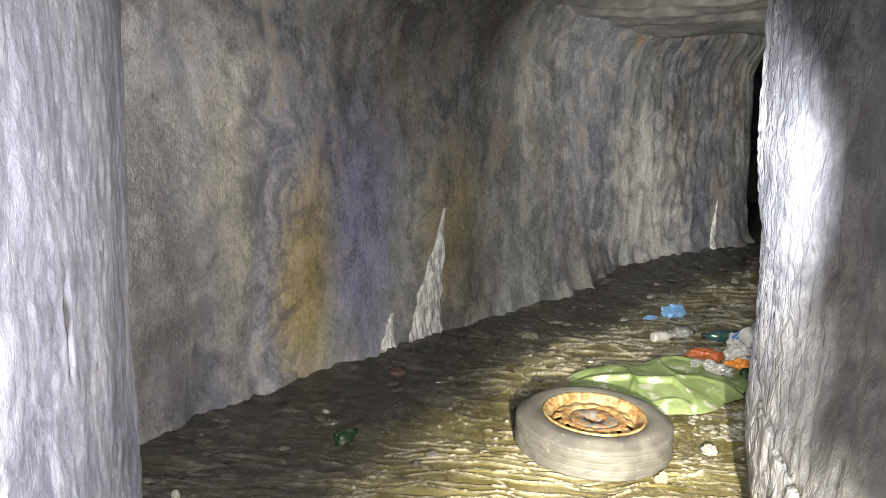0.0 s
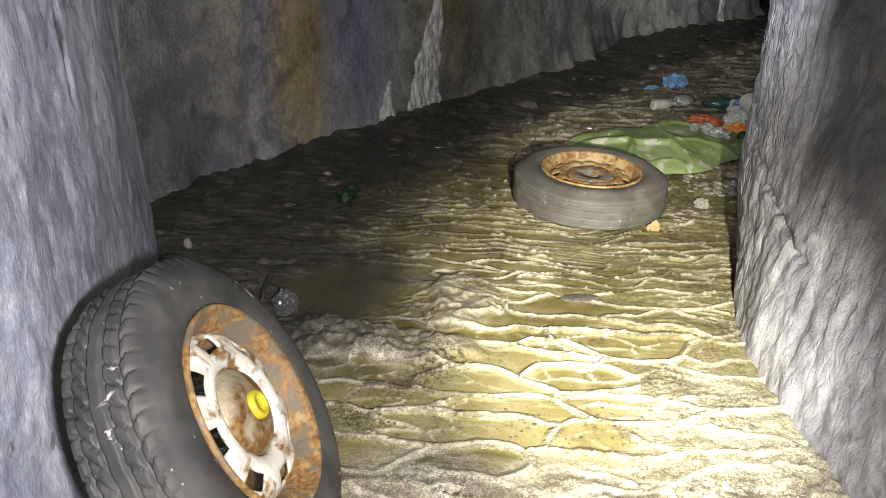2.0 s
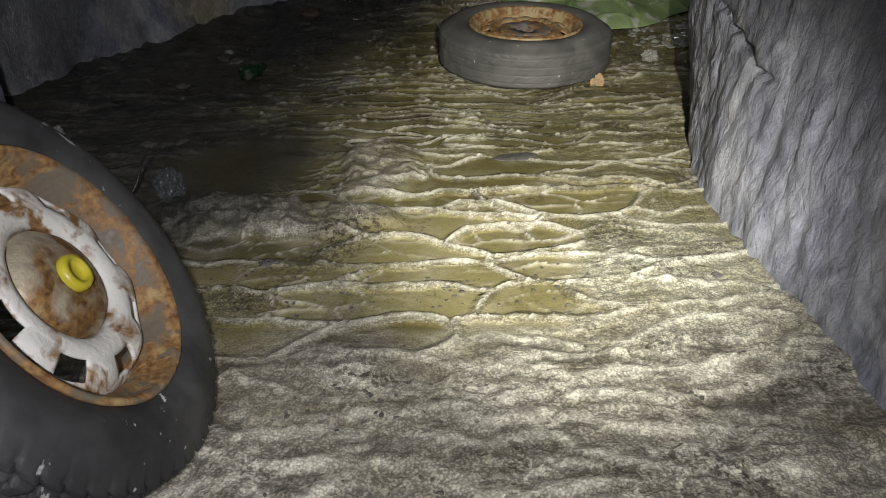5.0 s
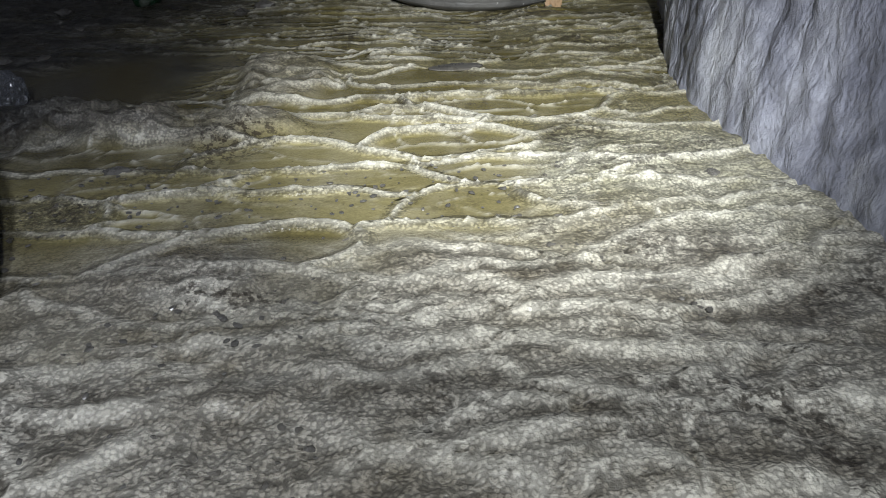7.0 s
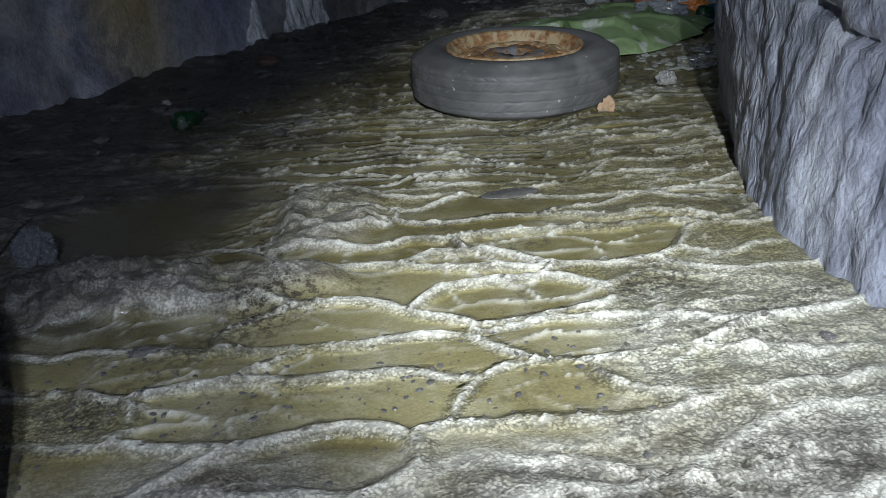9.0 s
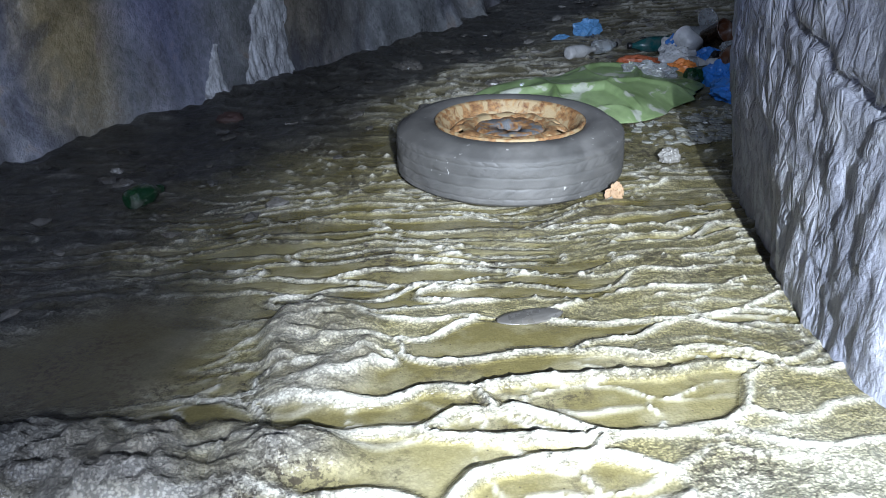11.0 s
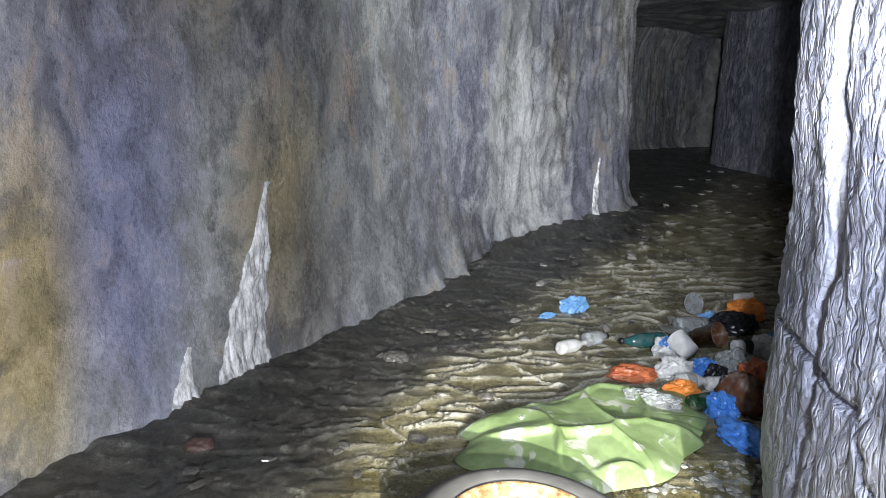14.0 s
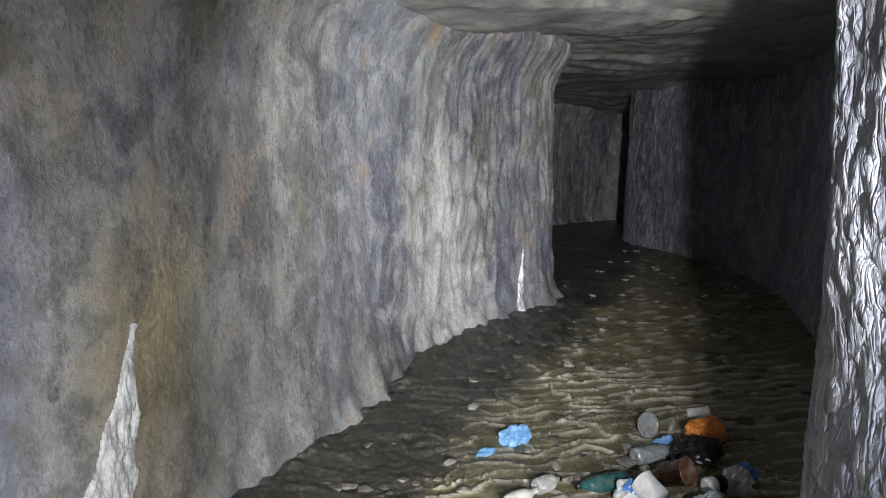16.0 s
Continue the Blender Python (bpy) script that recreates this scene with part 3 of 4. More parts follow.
def car_wheel(m, label, tyre_mat, rim_mat, tread, cap, R=0.325, W=0.19, rim=0.205):
    """Axis along z; the outer face looks up (+z); the origin is at the middle of the wheel."""
    wheel = empty("car_wheel", m, label, "wheel", "dumped wheels")
    h = W / 2
    prof = [(rim, h - 0.022), (rim + 0.012, h - 0.010), (rim + 0.03, h - 0.003), (rim + 0.055, h), (rim + 0.078, h - 0.004), (R - 0.030, h - 0.014), (R - 0.016, h - 0.022)]
    tops = np.linspace(h - 0.030, -h + 0.030, 57)
    prof += [(R - 0.010 * abs(z / h) ** 3, z) for z in tops]
    prof += [(R - 0.016, -h + 0.022), (R - 0.030, -h + 0.014), (rim + 0.055, -h), (rim + 0.012, -h + 0.010), (rim, -h + 0.022), (rim - 0.006, -h + 0.03), (rim - 0.006, h - 0.03)]
    first, last = 7, 7 + 56

    def bend(r, z, a):
        band = np.zeros(r.shape, bool)
        band[first:last + 1] = True
        u = (z / h)
        groove = np.zeros_like(r)
        for c in (-0.50, -0.17, 0.17, 0.50):
            groove = np.maximum(groove, np.exp(-((u - c - 0.012 * np.sin(a * 40)) / 0.035) ** 2))
        sipe = (np.mod(a * 58 / (2 * math.pi) + 1.1 * np.abs(u) + 0.35 * np.sin(u * 9), 1.0) < 0.22) * (np.abs(u) > 0.14)
        cut = np.maximum(groove, 0.85 * sipe * (0.8 + 0.2 * np.sin(a * 7))) * band * tread
        worn = 0.002 * vnoise(a * 6, z * 30, 5)
        return r - 0.009 * cut + worn * band, z

    tyre = part("tyre", lathe("tyre", prof, 464, True, bend), tyre_mat, wheel)
    lip = [(rim + 0.004, h - 0.020), (rim + 0.010, h - 0.006), (rim + 0.004, h - 0.002), (rim - 0.004, h - 0.008), (rim - 0.012, h - 0.030), (rim - 0.022, h - 0.040), (rim - 0.030, h - 0.075), (rim - 0.030, -h + 0.02), (rim - 0.002, -h + 0.004), (rim - 0.002, -h + 0.02), (rim - 0.024, -h + 0.03), (rim - 0.024, h - 0.07), (rim - 0.014, h - 0.034)]
    part("rim", lathe("rim", lip, 96), M_RIM_BROWN if cap else rim_mat, wheel, "rust-brown rim flange")
    radii = np.r_[rim - 0.026, np.linspace(rim - 0.030, rim - 0.074, 9), rim - 0.084, rim - 0.098, rim - 0.106]
    lift = np.interp(radii, [rim - 0.108, rim - 0.092, rim - 0.080, rim - 0.04, rim - 0.026], [h - 0.044, h - 0.024, h - 0.026, h - 0.044, h - 0.062])
    wide = 18 if cap else 12

    def slot(i, j):
        return 3 <= i <= 7 and (j % wide) < (8 if cap else 4)

    def boss(r, z, a):
        between = np.cos(a * 144 / wide - (8 if cap else 4) * math.pi / wide)
        ring = np.exp(-((r - rim + 0.052) / 0.016) ** 2)
        return r, z + (0.004 - 0.005 * between) * ring

    disc = part("disc", lathe("disc", list(zip(radii, lift)), 144, False, boss, slot), rim_mat, wheel, "steel disc with ventilation slots")
    thick = disc.modifiers.new("thickness", "SOLIDIFY")
    thick.thickness, thick.offset = 0.005, 0
    r = rim - 0.102
    dome = [(r, h - 0.052), (r - 0.004, h - 0.042), (r - 0.018, h - 0.026), (r - 0.045, h - 0.014), (0.030, h - 0.012), (0.026, h - 0.018), (0.0005, h - 0.019)]
    plate = [(r, h - 0.052), (r - 0.004, h - 0.034), (r - 0.014, h - 0.027), (r - 0.040, h - 0.030), (0.036, h - 0.030), (0.031, h - 0.046), (0.0005, h - 0.050)]

    def battered(R, Z, A):
        return R, Z + 0.005 * vnoise(np.cos(A) * R * 60, np.sin(A) * R * 60, 9)

    part("hub", lathe("hub", dome if cap else plate, 56, False, None if cap else battered), M_HUB if cap else M_HUB_BLUE, wheel, "rusted domed hub" if cap else "flaking rusted hub plate")
    if cap:
        bm = lathe("cap", [(0.027, 0), (0.028, 0.010), (0.025, 0.016), (0.017, 0.017), (0.016, 0.010), (0.0005, 0.010)], 36, False)
        bmesh.ops.translate(bm, verts=bm.verts, vec=(0, 0, h - 0.018))
        part("centre_cap", bm, M_YELLOW, wheel, "bright yellow plastic centre cap")
    return wheel


def facing(place, normal, spin=0):
    q = Vector(normal).to_track_quat("Z", "Y").to_matrix().to_4x4()
    return Matrix.Translation(place) @ q @ pose(0, 0, 0, 0, 0, spin)


car_wheel(facing((0.607, 3.115, 0.090), (0.02, -0.05, 1.0), 12), "grey worn car tyre on rusted steel rim lying flat", M_RUBBER_PALE, M_RIM_RUST, 0.16, False, W=0.172)
car_wheel(facing((-0.258, 1.09, 0.285), (0.85, 0.10, 0.50), 20), "black car tyre with chipped white rusty rim leaning against wall", M_RUBBER, M_RIM_WHITE, 1.25, True, R=0.312, W=0.18, rim=0.192)


def tarp_material():
    m = Mat("dirty_green_tarpaulin", 0.45)
    n, f = m.noise(5, 5, distort=0.5), m.noise(40, 4)
    col = m.mix(m.ramp(n, [(0.35, 0), (0.65, 1)]), (0.15, 0.215, 0.075), (0.27, 0.35, 0.16))
    col = m.mix(m.ramp(m.noise(9, 4, distort=0.8), [(0.57, 0), (0.62, 0.85)]), col, (0.45, 0.46, 0.39))
    col = m.mix(0.35, col, m.ramp(f, [(0.3, 0.4), (0.7, 1)]), "MULTIPLY")
    m.colour(col).rough(m.ramp(f, [(0.3, 0.3), (0.7, 0.6)]))
    m.bump((m.noise(9, 2, distort=1.2), 0.35, 0.010), (f, 0.3, 0.002))
    return m.m


def green_tarp():
    a, r = np.linspace(0, 2 * math.pi, 241), np.linspace(0.0, 1, 60)
    A, R = np.meshgrid(a, r, indexing="ij")
    A0 = np.mod(A, 2 * math.pi)
    ca, sa = np.cos(A0), np.sin(A0)
    edge = 1 + 0.20 * fbm(ca * 1.7 + 5, sa * 1.7, 2, 401) + 0.02 * fbm(ca * 7, sa * 7, 2, 405)
    u, v = R * edge * ca * 0.50, R * edge * sa * 0.33
    X, Y = 1.06 + u * 0.96 + v * 0.25, 3.85 + v + u * 0.14
    f1, f2, tilt = worley(X * 3.6 + 0.8 * Y + 0.25 * vnoise(X * 5, Y * 5, 409), Y * 4.4 - 0.8 * X, 411)
    crease = np.exp(-((f2 - f1) / 0.07) ** 2)
    H = (1 - R ** 4) * (0.050 + 0.035 * f1 + 0.030 * (tilt - 0.5) * (1 - crease)) + 0.014 * crease * (1 - R ** 6) + 0.004 * fbm(X * 9, Y * 9, 2, 417) + 0.012
    P = np.stack([X, Y, floor_z(X, Y) + H], -1)
    ob = new("tarpaulin", grid_mesh("tarpaulin", P, material=tarp_material()))
    s = ob.modifiers.new("thickness", "SOLIDIFY")
    s.thickness = 0.003
    return tagged(ob, "crumpled dirty light green tarpaulin heap on wet floor", "tarpaulin")


green_tarp()


# ---- litter on the floor ----
def glassy(name, colour, rough=0.12, alpha=0.55):
    m = Mat(name, rough)
    n = m.noise(25, 4)
    m.colour(m.mix(m.ramp(n, [(0.45, 0), (0.7, 0.5)]), colour, (0.30, 0.28, 0.24)))
    m.b.inputs["Transmission Weight"].default_value = alpha
    m.bump((n, 0.5, 0.004))
    return m.m


M_CLEAR = glassy("clear_dirty_plastic", (0.75, 0.78, 0.78), 0.15, 0.7)
M_TEAL = glassy("dark_teal_glass", (0.03, 0.14, 0.14), 0.12, 0.4)
M_GREEN = glassy("dark_green_glass", (0.015, 0.05, 0.02), 0.08, 0.3)
M_BROWN = glassy("brown_plastic", (0.11, 0.045, 0.02), 0.2, 0.2)
M_WHITE = simple("white_dirty_plastic", (0.62, 0.62, 0.60), 0.35, dirt=0.5)
M_BLUE = simple("bright_blue_plastic_film", (0.07, 0.22, 0.62), 0.35, dirt=0.15)
M_PALEBLUE = simple("light_blue_plastic_film", (0.20, 0.42, 0.75), 0.4, dirt=0.15)
M_ORANGE = simple("orange_plastic_film", (0.78, 0.27, 0.05), 0.4, dirt=0.2)
M_RUSSET = simple("russet_paper", (0.40, 0.11, 0.04), 0.5, dirt=0.3)
M_BLACK = simple("black_plastic_film", (0.012, 0.012, 0.014), 0.35, dirt=0.1)
M_TAN = simple("dry_leaf", (0.36, 0.24, 0.13), 0.7)
M_STONE = simple("dark_wet_stone", (0.10, 0.095, 0.085), 0.3, grain=40)
M_PALESTONE = simple("pale_stone", (0.24, 0.23, 0.205), 0.5, grain=40)


def crumple(name, x, y, size, material, label, category, seed, rough=0.35, turn=0, group="", lift=0.0, folds=3.0):
    """A crumpled body of folds, resting on the floor."""
    bm = bmesh.new()
    bmesh.ops.create_icosphere(bm, subdivisions=4, radius=1.0)
    for v in bm.verts:
        p = v.co.copy()
        n = noise.fractal(p * folds * 0.6 + Vector((seed * 3.1, seed, 0)), 0.8, 2.1, 4)
        c = 1 - abs(noise.noise(p * folds + Vector((0, seed * 2.3, seed))))
        k = 1 + 0.8 * rough * n + 0.5 * rough * (c - 0.75)
        v.co = Vector((p.x * k * size[0], p.y * k * size[1], max(p.z * k, -0.45) * size[2]))
    low = min(v.co.z for v in bm.verts)
    for v in bm.verts:
        v.co.z -= low
    for f in bm.faces:
        f.smooth = rough < 0.3
    me = bpy.data.meshes.new(name)
    bm.to_mesh(me)
    bm.free()
    me.materials.append(material)
    ob = new(name, me)
    ob.matrix_world = pose(x, y, float(floor_z(x, y)) - 0.004 + lift, 0, 0, turn)
    return tagged(ob, label, category, group)


def bottle(x, y, turn, length, radius, body_mat, cap_mat, label, tilt=0.0, group="bottles in the litter", band=None, lift=0.0):
    m = pose(x, y, float(floor_z(x, y)) + radius * 0.92 + lift, 0, 90 - tilt, turn)
    thing = empty("bottle", m, label, "bottle", group)
    L, r = length, radius
    prof = [(0.0005, 0.006), (r * 0.6, 0.0), (r * 0.92, 0.006), (r, 0.02), (r, L * 0.2), (r * 0.95, L * 0.23), (r, L * 0.26), (r, L * 0.55), (r * 0.94, L * 0.6), (r * 0.7, L * 0.74), (r * 0.38, L * 0.86), (r * 0.36, L * 0.95)]

    def dent(R, Z, A):
        return R * (1 + 0.10 * vnoise(A * 1.2 + x * 9, Z * 30 + y * 7, 7)), Z
    part("body", lathe("body", prof, 32, False, dent), body_mat, thing)
    part("cap", lathe("cap", [(r * 0.42, L * 0.93), (r * 0.44, L), (r * 0.36, L * 1.01), (0.0005, L * 1.01)], 24, False), cap_mat, thing)
    if band:
        part("paper_label", lathe("paper_label", [(r * 1.04, L * 0.27), (r * 1.05, L * 0.30), (r * 1.05, L * 0.50), (r * 1.04, L * 0.54)], 32, False, dent), band, thing)
    return thing


def tub(x, y, turn, tilt, radius, height, material, label, category, lift=0.0, taper=0.85):
    m = pose(x, y, float(floor_z(x, y)) + radius * 0.8 + lift, tilt, 0, turn)
    prof = [(0.0005, 0), (radius * taper, 0), (radius, height), (radius * 1.07, height), (radius * 1.07, height - 0.004), (radius * 0.96, height - 0.005), (radius * (taper - 0.04), 0.004), (0.0005, 0.004)]
    me = bpy.data.meshes.new(category)
    bm = lathe(category, prof, 40, False)
    bm.to_mesh(me)
    bm.free()
    me.materials.append(material)
    ob = new(category.replace(" ", "_"), me)
    ob.matrix_world = m
    return tagged(ob, label, category)


crumple("plastic_bag", 1.33, 5.08, (0.080, 0.034, 0.055), M_PALEBLUE, "crumpled light blue plastic bag on rippled floor", "bag", 1, 0.5, 20)
crumple("plastic_scrap", 1.17, 5.0, (0.05, 0.022, 0.02), M_PALEBLUE, "torn strip of light blue plastic film", "plastic scrap", 2, 0.5, 30)
bottle(1.10, 4.55, 28, 0.17, 0.030, M_WHITE, M_WHITE, "small white dirty plastic bottle lying on its side")
bottle(1.25, 4.64, 25, 0.14, 0.032, M_CLEAR, M_BLACK, "dark clear plastic bottle lying on its side")
bottle(1.63, 4.63, 184, 0.22, 0.036, M_TEAL, M_BLACK, "dark teal bottle lying half in the water")
crumple("packet", 1.60, 4.53, (0.065, 0.05, 0.06), M_WHITE, "crumpled white food packet with blue print", "packet", 3, 0.4, 10)
crumple("packet", 1.585, 4.515, (0.03, 0.03, 0.05), M_BLUE, "crumpled dark blue food packet", "packet", 4, 0.4, 10, lift=0.02)
crumple("packet", 1.68, 4.54, (0.03, 0.02, 0.04), M_ORANGE, "small crumpled orange packet", "packet", 5, 0.4)
tub(1.79, 4.62, 30, 65, 0.055, 0.12, M_BROWN, "brown plastic tub tipped on its side", "tub")
crumple("bin_bag", 2.05, 4.80, (0.14, 0.09, 0.07), M_BLACK, "shiny black bin bag slumped among litter", "bag", 6, 0.35, 15)
crumple("carrier_bag", 2.20, 4.95, (0.13, 0.06, 0.08), M_ORANGE, "crumpled bright orange carrier bag", "bag", 7, 0.45, 25)
bottle(1.76, 4.80, 12, 0.25, 0.038, M_CLEAR, M_BLUE, "large clear plastic bottle with blue cap")
crumple("plastic_scrap", 1.99, 4.93, (0.05, 0.03, 0.04), M_PALEBLUE, "torn light blue plastic scrap", "plastic scrap", 8, 0.5)
crumple("paper_bag", 1.545, 4.32, (0.085, 0.05, 0.06), M_WHITE, "crumpled white paper bag", "bag", 9, 0.35, 8)
tub(1.66, 4.42, 200, 70, 0.05, 0.10, M_WHITE, "white plastic tub lying on its side", "tub", 0.02)
crumple("plastic_scrap", 1.69, 4.35, (0.055, 0.04, 0.05), M_BLUE, "dark blue crumpled film wrapper", "wrapper", 10, 0.4)
crumple("wrapper", 1.72, 4.30, (0.05, 0.035, 0.04), M_BLACK, "shiny black crumpled sweet wrapper", "wrapper", 11, 0.4)
crumple("carrier_bag", 1.345, 4.30, (0.10, 0.045, 0.04), M_RUSSET, "crumpled russet brown bag lying in water", "bag", 12, 0.45, -5)
crumple("carrier_bag", 1.495, 4.14, (0.08, 0.035, 0.05), M_ORANGE, "crumpled orange plastic bag", "bag", 13, 0.45, 5)
bottle(1.50, 4.20, 8, 0.15, 0.032, M_WHITE, M_WHITE, "white plastic bottle with printed label", band=M_CLEAR)
bottle(1.62, 4.19, -5, 0.14, 0.030, M_WHITE, M_WHITE, "dirty white plastic bottle")
bottle(1.47, 4.02, 10, 0.16, 0.034, M_GREEN, M_BLACK, "dark green glass bottle beside the tarpaulin")
crumple("carrier_bag", 1.585, 4.0, (0.05, 0.08, 0.06), M_BLUE, "crumpled bright blue plastic bag", "bag", 14, 0.5, 20)
crumple("carrier_bag", 1.56, 3.78, (0.06, 0.11, 0.05), M_BLUE, "bright blue plastic sheet crumpled beside tarpaulin", "bag", 15, 0.5, 8)
crumple("carton", 1.69, 4.03, (0.06, 0.09, 0.10), M_BROWN, "brown crushed carton in the litter", "carton", 16, 0.25, 30)
bottle(1.90, 4.50, 5, 0.16, 0.034, M_WHITE, M_WHITE, "white plastic bottle with dark label", lift=0.02, band=M_BLACK)
crumple("packet", 1.84, 4.36, (0.08, 0.06, 0.07), M_CLEAR, "crumpled clear plastic wrapping in the litter", "wrapper", 17, 0.45)
crumple("packet", 1.86, 4.24, (0.07, 0.06, 0.07), M_RUSSET, "crumpled russet paper packet", "packet", 18, 0.4)
crumple("packet", 2.08, 4.55, (0.07, 0.05, 0.06), M_WHITE, "crumpled white and blue foil packet", "packet", 19, 0.45)
crumple("packet", 2.16, 4.60, (0.05, 0.04, 0.05), M_BLUE, "crumpled dark blue foil packet", "packet", 20, 0.45)
tub(1.965, 5.05, 10, 72, 0.055, 0.010, M_CLEAR, "round clear plastic lid standing on edge", "lid", 0.01, 0.97)
tub(2.26, 5.18, 75, 88, 0.036, 0.10, M_WHITE, "white plastic cup lying on its side", "cup", 0.0, 0.65)
crumple("plastic_wrapping", 0.80, 3.86, (0.08, 0.03, 0.03), M_CLEAR, "torn white film on the tarpaulin edge", "wrapper", 21, 0.5, 10, lift=0.03)
crumple("plastic_wrapping", 1.08, 3.80, (0.05, 0.035, 0.02), M_CLEAR, "torn white film lying on the tarpaulin", "wrapper", 22, 0.5, 10, lift=0.07)
crumple("plastic_wrapping", 1.30, 3.98, (0.10, 0.04, 0.04), M_CLEAR, "dirty clear film lying on the tarpaulin", "wrapper", 23, 0.5, -20, lift=0.05)
crumple("glass_lump", 1.10, 3.15, (0.030, 0.020, 0.030), M_PALESTONE, "pale angular lump of glass on wet floor", "lump", 24, 0.35)
crumple("dry_leaf", 0.845, 2.85, (0.022, 0.008, 0.032), M_TAN, "curled tan dry leaf against the tyre", "leaf", 25, 0.6)
crumple("flat_stone", 0.51, 2.235, (0.065, 0.028, 0.006), M_STONE, "smooth dark flat stone in rimstone pool", "stone", 26, 0.12, 10)
crumple("stone", 0.37, 4.51, (0.055, 0.04, 0.03), M_STONE, "dark wet stone on rippled floor", "stone", 27, 0.3)
crumple("brick_piece", -0.33, 3.84, (0.05, 0.04, 0.025), simple("dull_brick", (0.085, 0.05, 0.04), 0.6), "broken reddish brick piece by the wall", "brick", 28, 0.25)
crumple("stone", -0.58, 3.30, (0.018, 0.018, 0.018), M_PALESTONE, "small pale stone in dark mud", "stone", 29, 0.3)
crumple("stone", -0.91, 2.46, (0.014, 0.012, 0.026), M_PALESTONE, "small pale stone at the wall foot", "stone", 30, 0.3)
bottle(-0.45, 2.99, 60, 0.12, 0.030, M_GREEN, M_GREEN, "broken green glass bottle lying in mud")
crumple("plastic_cup", -0.42, 2.03, (0.036, 0.036, 0.05), glassy("clear_cup_plastic", (0.5, 0.52, 0.55), 0.1, 0.92), "crushed clear plastic cup at pool edge", "cup", 31, 0.3)
def twig(points, radius, label):
    curve = bpy.data.curves.new("twig", "CURVE")
    curve.dimensions, curve.bevel_depth, curve.bevel_resolution = "3D", radius, 2
    line = curve.splines.new("POLY")
    line.points.add(len(points) - 1)
    for k, (p, q) in enumerate(zip(line.points, points)):
        p.co, p.radius = (*q, 1), 1 - 0.6 * k / len(points)
    ob = new("twig", curve)
    curve.materials.append(M_BLACK)
    return tagged(ob, label, "twig")


twig([(-0.50, 1.93, 0.015), (-0.475, 1.97, 0.06), (-0.462, 1.985, 0.10), (-0.435, 2.00, 0.145)], 0.0035, "thin black twig standing up beside crushed cup")
crumple("mud_lump", -0.083, 1.66, (0.022, 0.012, 0.008), M_STONE, "dark crumb of mud on pale floor", "crumb", 32, 0.4)
crumple("mud_lump", 0.88, 1.58, (0.013, 0.010, 0.008), M_STONE, "dark crumb of mud on pale floor", "crumb", 33, 0.4)


def scatter(name, count, area, sizes, material, label, seed, keep=None):
    """Many small stones joined into one object."""
    rng = np.random.RandomState(seed)
    bm = bmesh.new()
    for _ in range(count):
        x, y = rng.uniform(*area[0]), rng.uniform(*area[1])
        if keep and not keep(x, y):
            continue
        k = rng.uniform(*sizes)
        made = bmesh.ops.create_icosphere(bm, subdivisions=1, radius=k)["verts"]
        z, turn = float(floor_z(x, y)), rng.uniform(0, 6.28)
        flat = rng.uniform(0.35, 0.7)
        for v in made:
            p = v.co * (1 + rng.uniform(-0.3, 0.3))
            v.co = Vector((x + p.x * math.cos(turn) * 1.5 - p.y * math.sin(turn), y + p.x * math.sin(turn) * 1.5 + p.y * math.cos(turn), z + p.z * flat + k * 0.25))
    me = bpy.data.meshes.new(name)
    bm.to_mesh(me)
    bm.free()
    me.materials.append(material)
    return tagged(new(name, me), label, "rubble", kind="stuff")


def by_wall(x, y):
    d = (x + 0.235) * 0.772 - (y - 4.25) * 0.635
    return 0.06 < d < 1.0


scatter("dark_rubble", 420, ((-1.1, 2.4), (2.3, 6.9)), (0.008, 0.026), M_STONE, "small dark stones scattered over muddy floor", 1, by_wall)
scatter("grit", 700, ((-0.3, 0.75), (0.85, 1.65)), (0.0015, 0.0045), M_STONE, "dark grit specks on the pale floor", 2)
scatter("broken_glass", 330, ((1.08, 1.62), (3.28, 3.66)), (0.004, 0.017), glassy("broken_clear_plastic", (0.38, 0.38, 0.33), 0.15, 0.4), "pale shards and crumpled film beside tarpaulin", 3, lambda x, y: y - 3.28 > (x - 1.08) * 0.45 - 0.1)
scatter("pale_rubble", 160, ((0.2, 4.2), (4.6, 9.5)), (0.010, 0.035), M_PALESTONE, "pale stones scattered on the inner floor", 4, lambda x, y: 0.15 < (x + 0.235) * 0.772 - (y - 4.25) * 0.635 < 1.6)


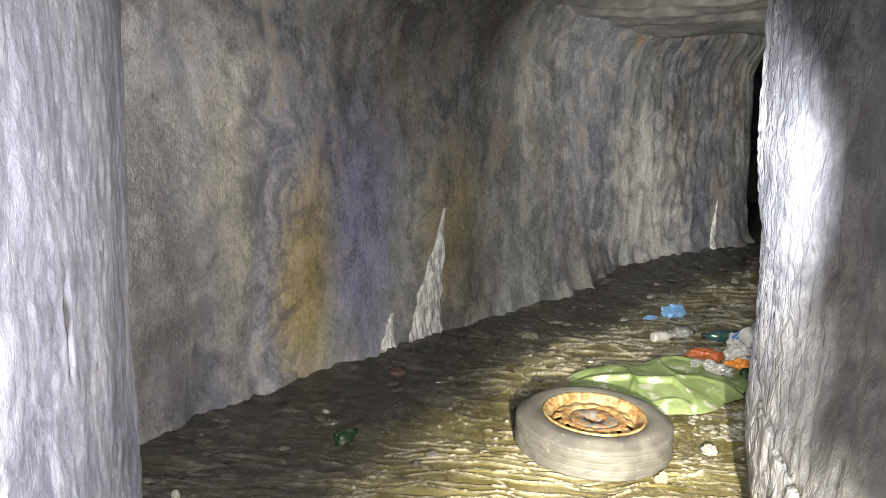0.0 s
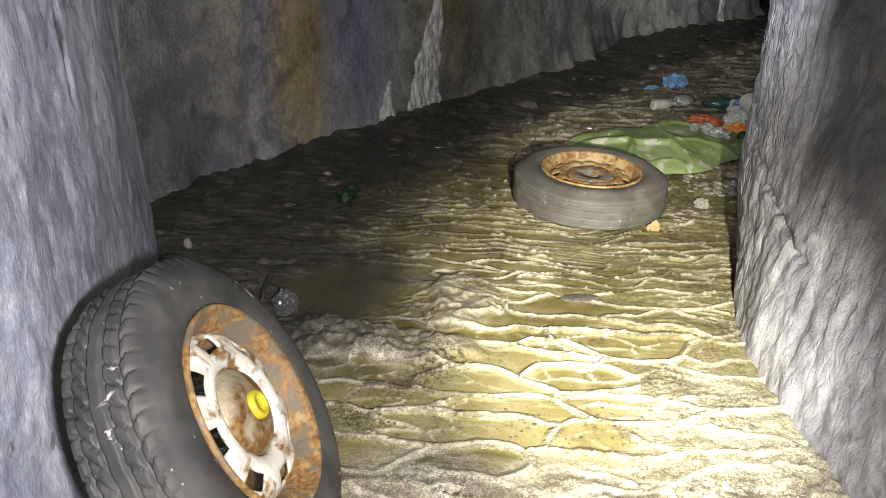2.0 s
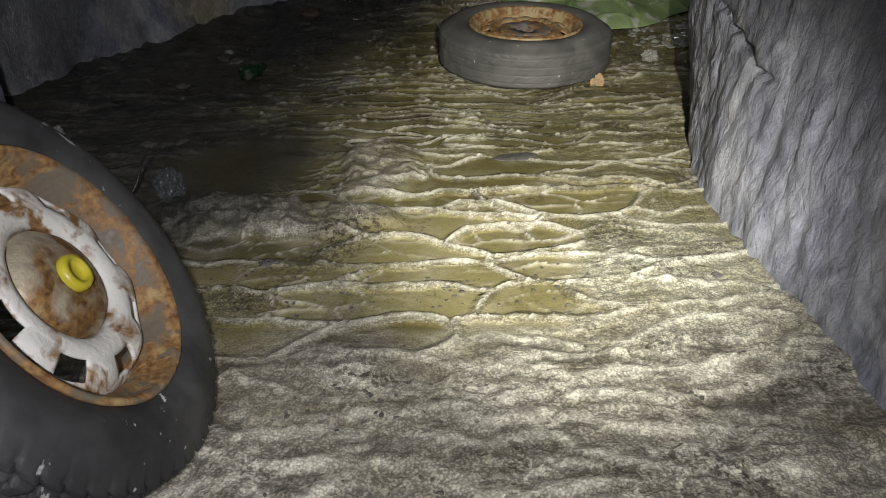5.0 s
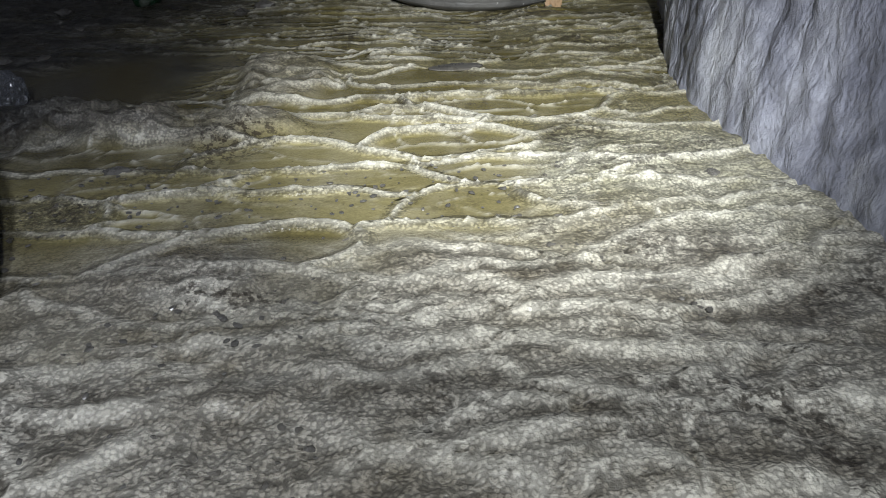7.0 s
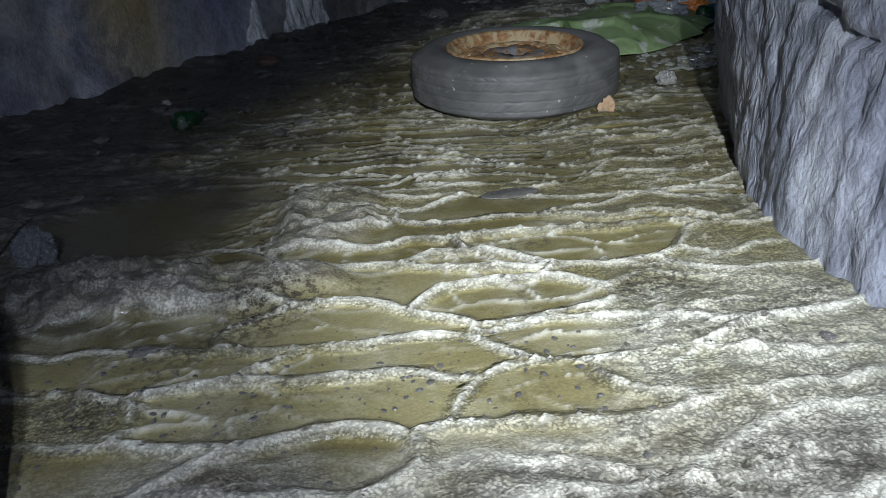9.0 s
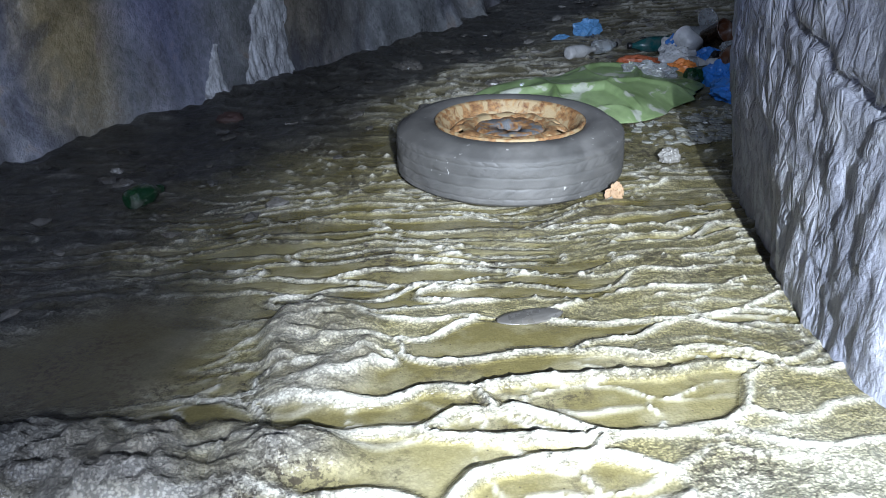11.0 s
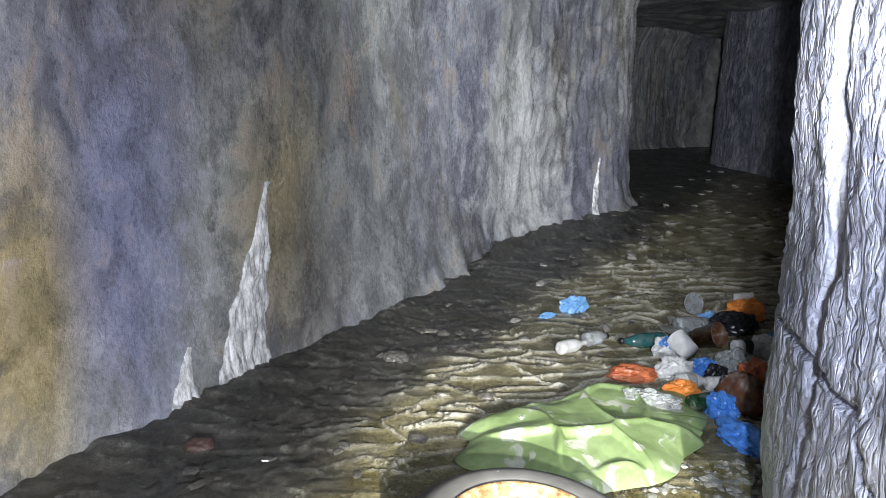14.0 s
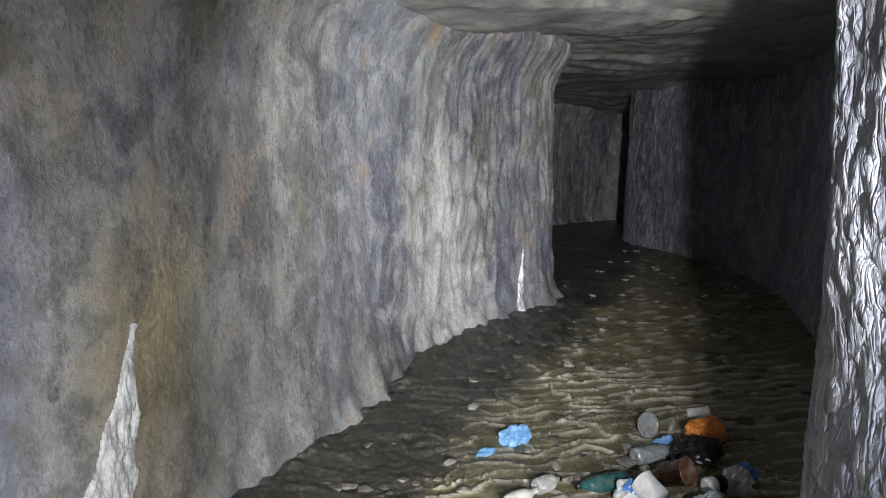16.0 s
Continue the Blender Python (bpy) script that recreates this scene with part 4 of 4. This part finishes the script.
# ---- white calcite runs on the left wall ----
def calcite(name, s0, width, foot, top, label, lean=0.0, bulge=0.016):
    s, line, normal = resample(DIAGONAL, 0.006)
    pick = (s > s0 - width) & (s < s0 + width + abs(lean))
    s, line, normal = s[pick], line[pick], normal[pick]
    zs = np.arange(foot, top, 0.008)
    S, Z = np.meshgrid(s, zs, indexing="ij")
    X, Y = np.repeat(line[:, :1], len(zs), 1), np.repeat(line[:, 1:], len(zs), 1)
    h = (Z - foot) / (top - foot)
    mid = s0 + lean * h
    half = width * (0.04 + 0.96 * (1 - h) ** 1.1) * (0.92 + 0.16 * vnoise(Z * 16, Z * 0 + s0, 501))
    inside = np.clip(1 - np.abs(S - mid) / half + 0.30 * fbm(S * 16, Z * 6, 3, 503) * (1 - h), -0.4, 1)
    d = relief_left(S, Z, X, Y) + bulge * np.sqrt(np.clip(inside, 0, 1)) - 0.02 * (inside < 0) + 0.007 * ridged(S * 45, Z * 9, 3, 507) * (inside > 0) + 0.003 * fbm(S * 120, Z * 60, 2, 509)
    P = np.stack([X + normal[:, :1] * d, Y + normal[:, 1:] * d, Z], -1)
    ob = new(name, grid_mesh(name, P, flip=True, material=M_CALCITE))
    return tagged(ob, label, "flowstone")


def calcite_material():
    m = Mat("white_wet_calcite", 0.25)
    n = m.noise(38, 6, (1, 1, 0.3), 0.7)
    m.colour(m.mix(m.ramp(n, [(0.38, 0), (0.62, 1)]), (0.30, 0.30, 0.295), (0.82, 0.83, 0.82)))
    m.rough(m.ramp(n, [(0.3, 0.12), (0.7, 0.45)]))
    m.bump((n, 0.8, 0.012), (m.noise(160, 3), 0.7, 0.004))
    return m.m


M_CALCITE = calcite_material()


def along(x, y):
    s, line, _ = resample(DIAGONAL, 0.006)
    return float(s[np.argmin(np.hypot(line[:, 0] - x, line[:, 1] - y))])


calcite("flowstone_run", along(-0.19, 4.32), 0.17, 0.07, 0.865, "bright white wet calcite run tapering up the wall", 0.14)
calcite("flowstone_run", along(-0.40, 4.06), 0.09, 0.06, 0.30, "small pale calcite run at the wall foot", 0.06, 0.010)
calcite("flowstone_run", along(1.98, 6.82), 0.05, 0.36, 0.78, "narrow white calcite run near the pillar corner", 0.05, 0.010)
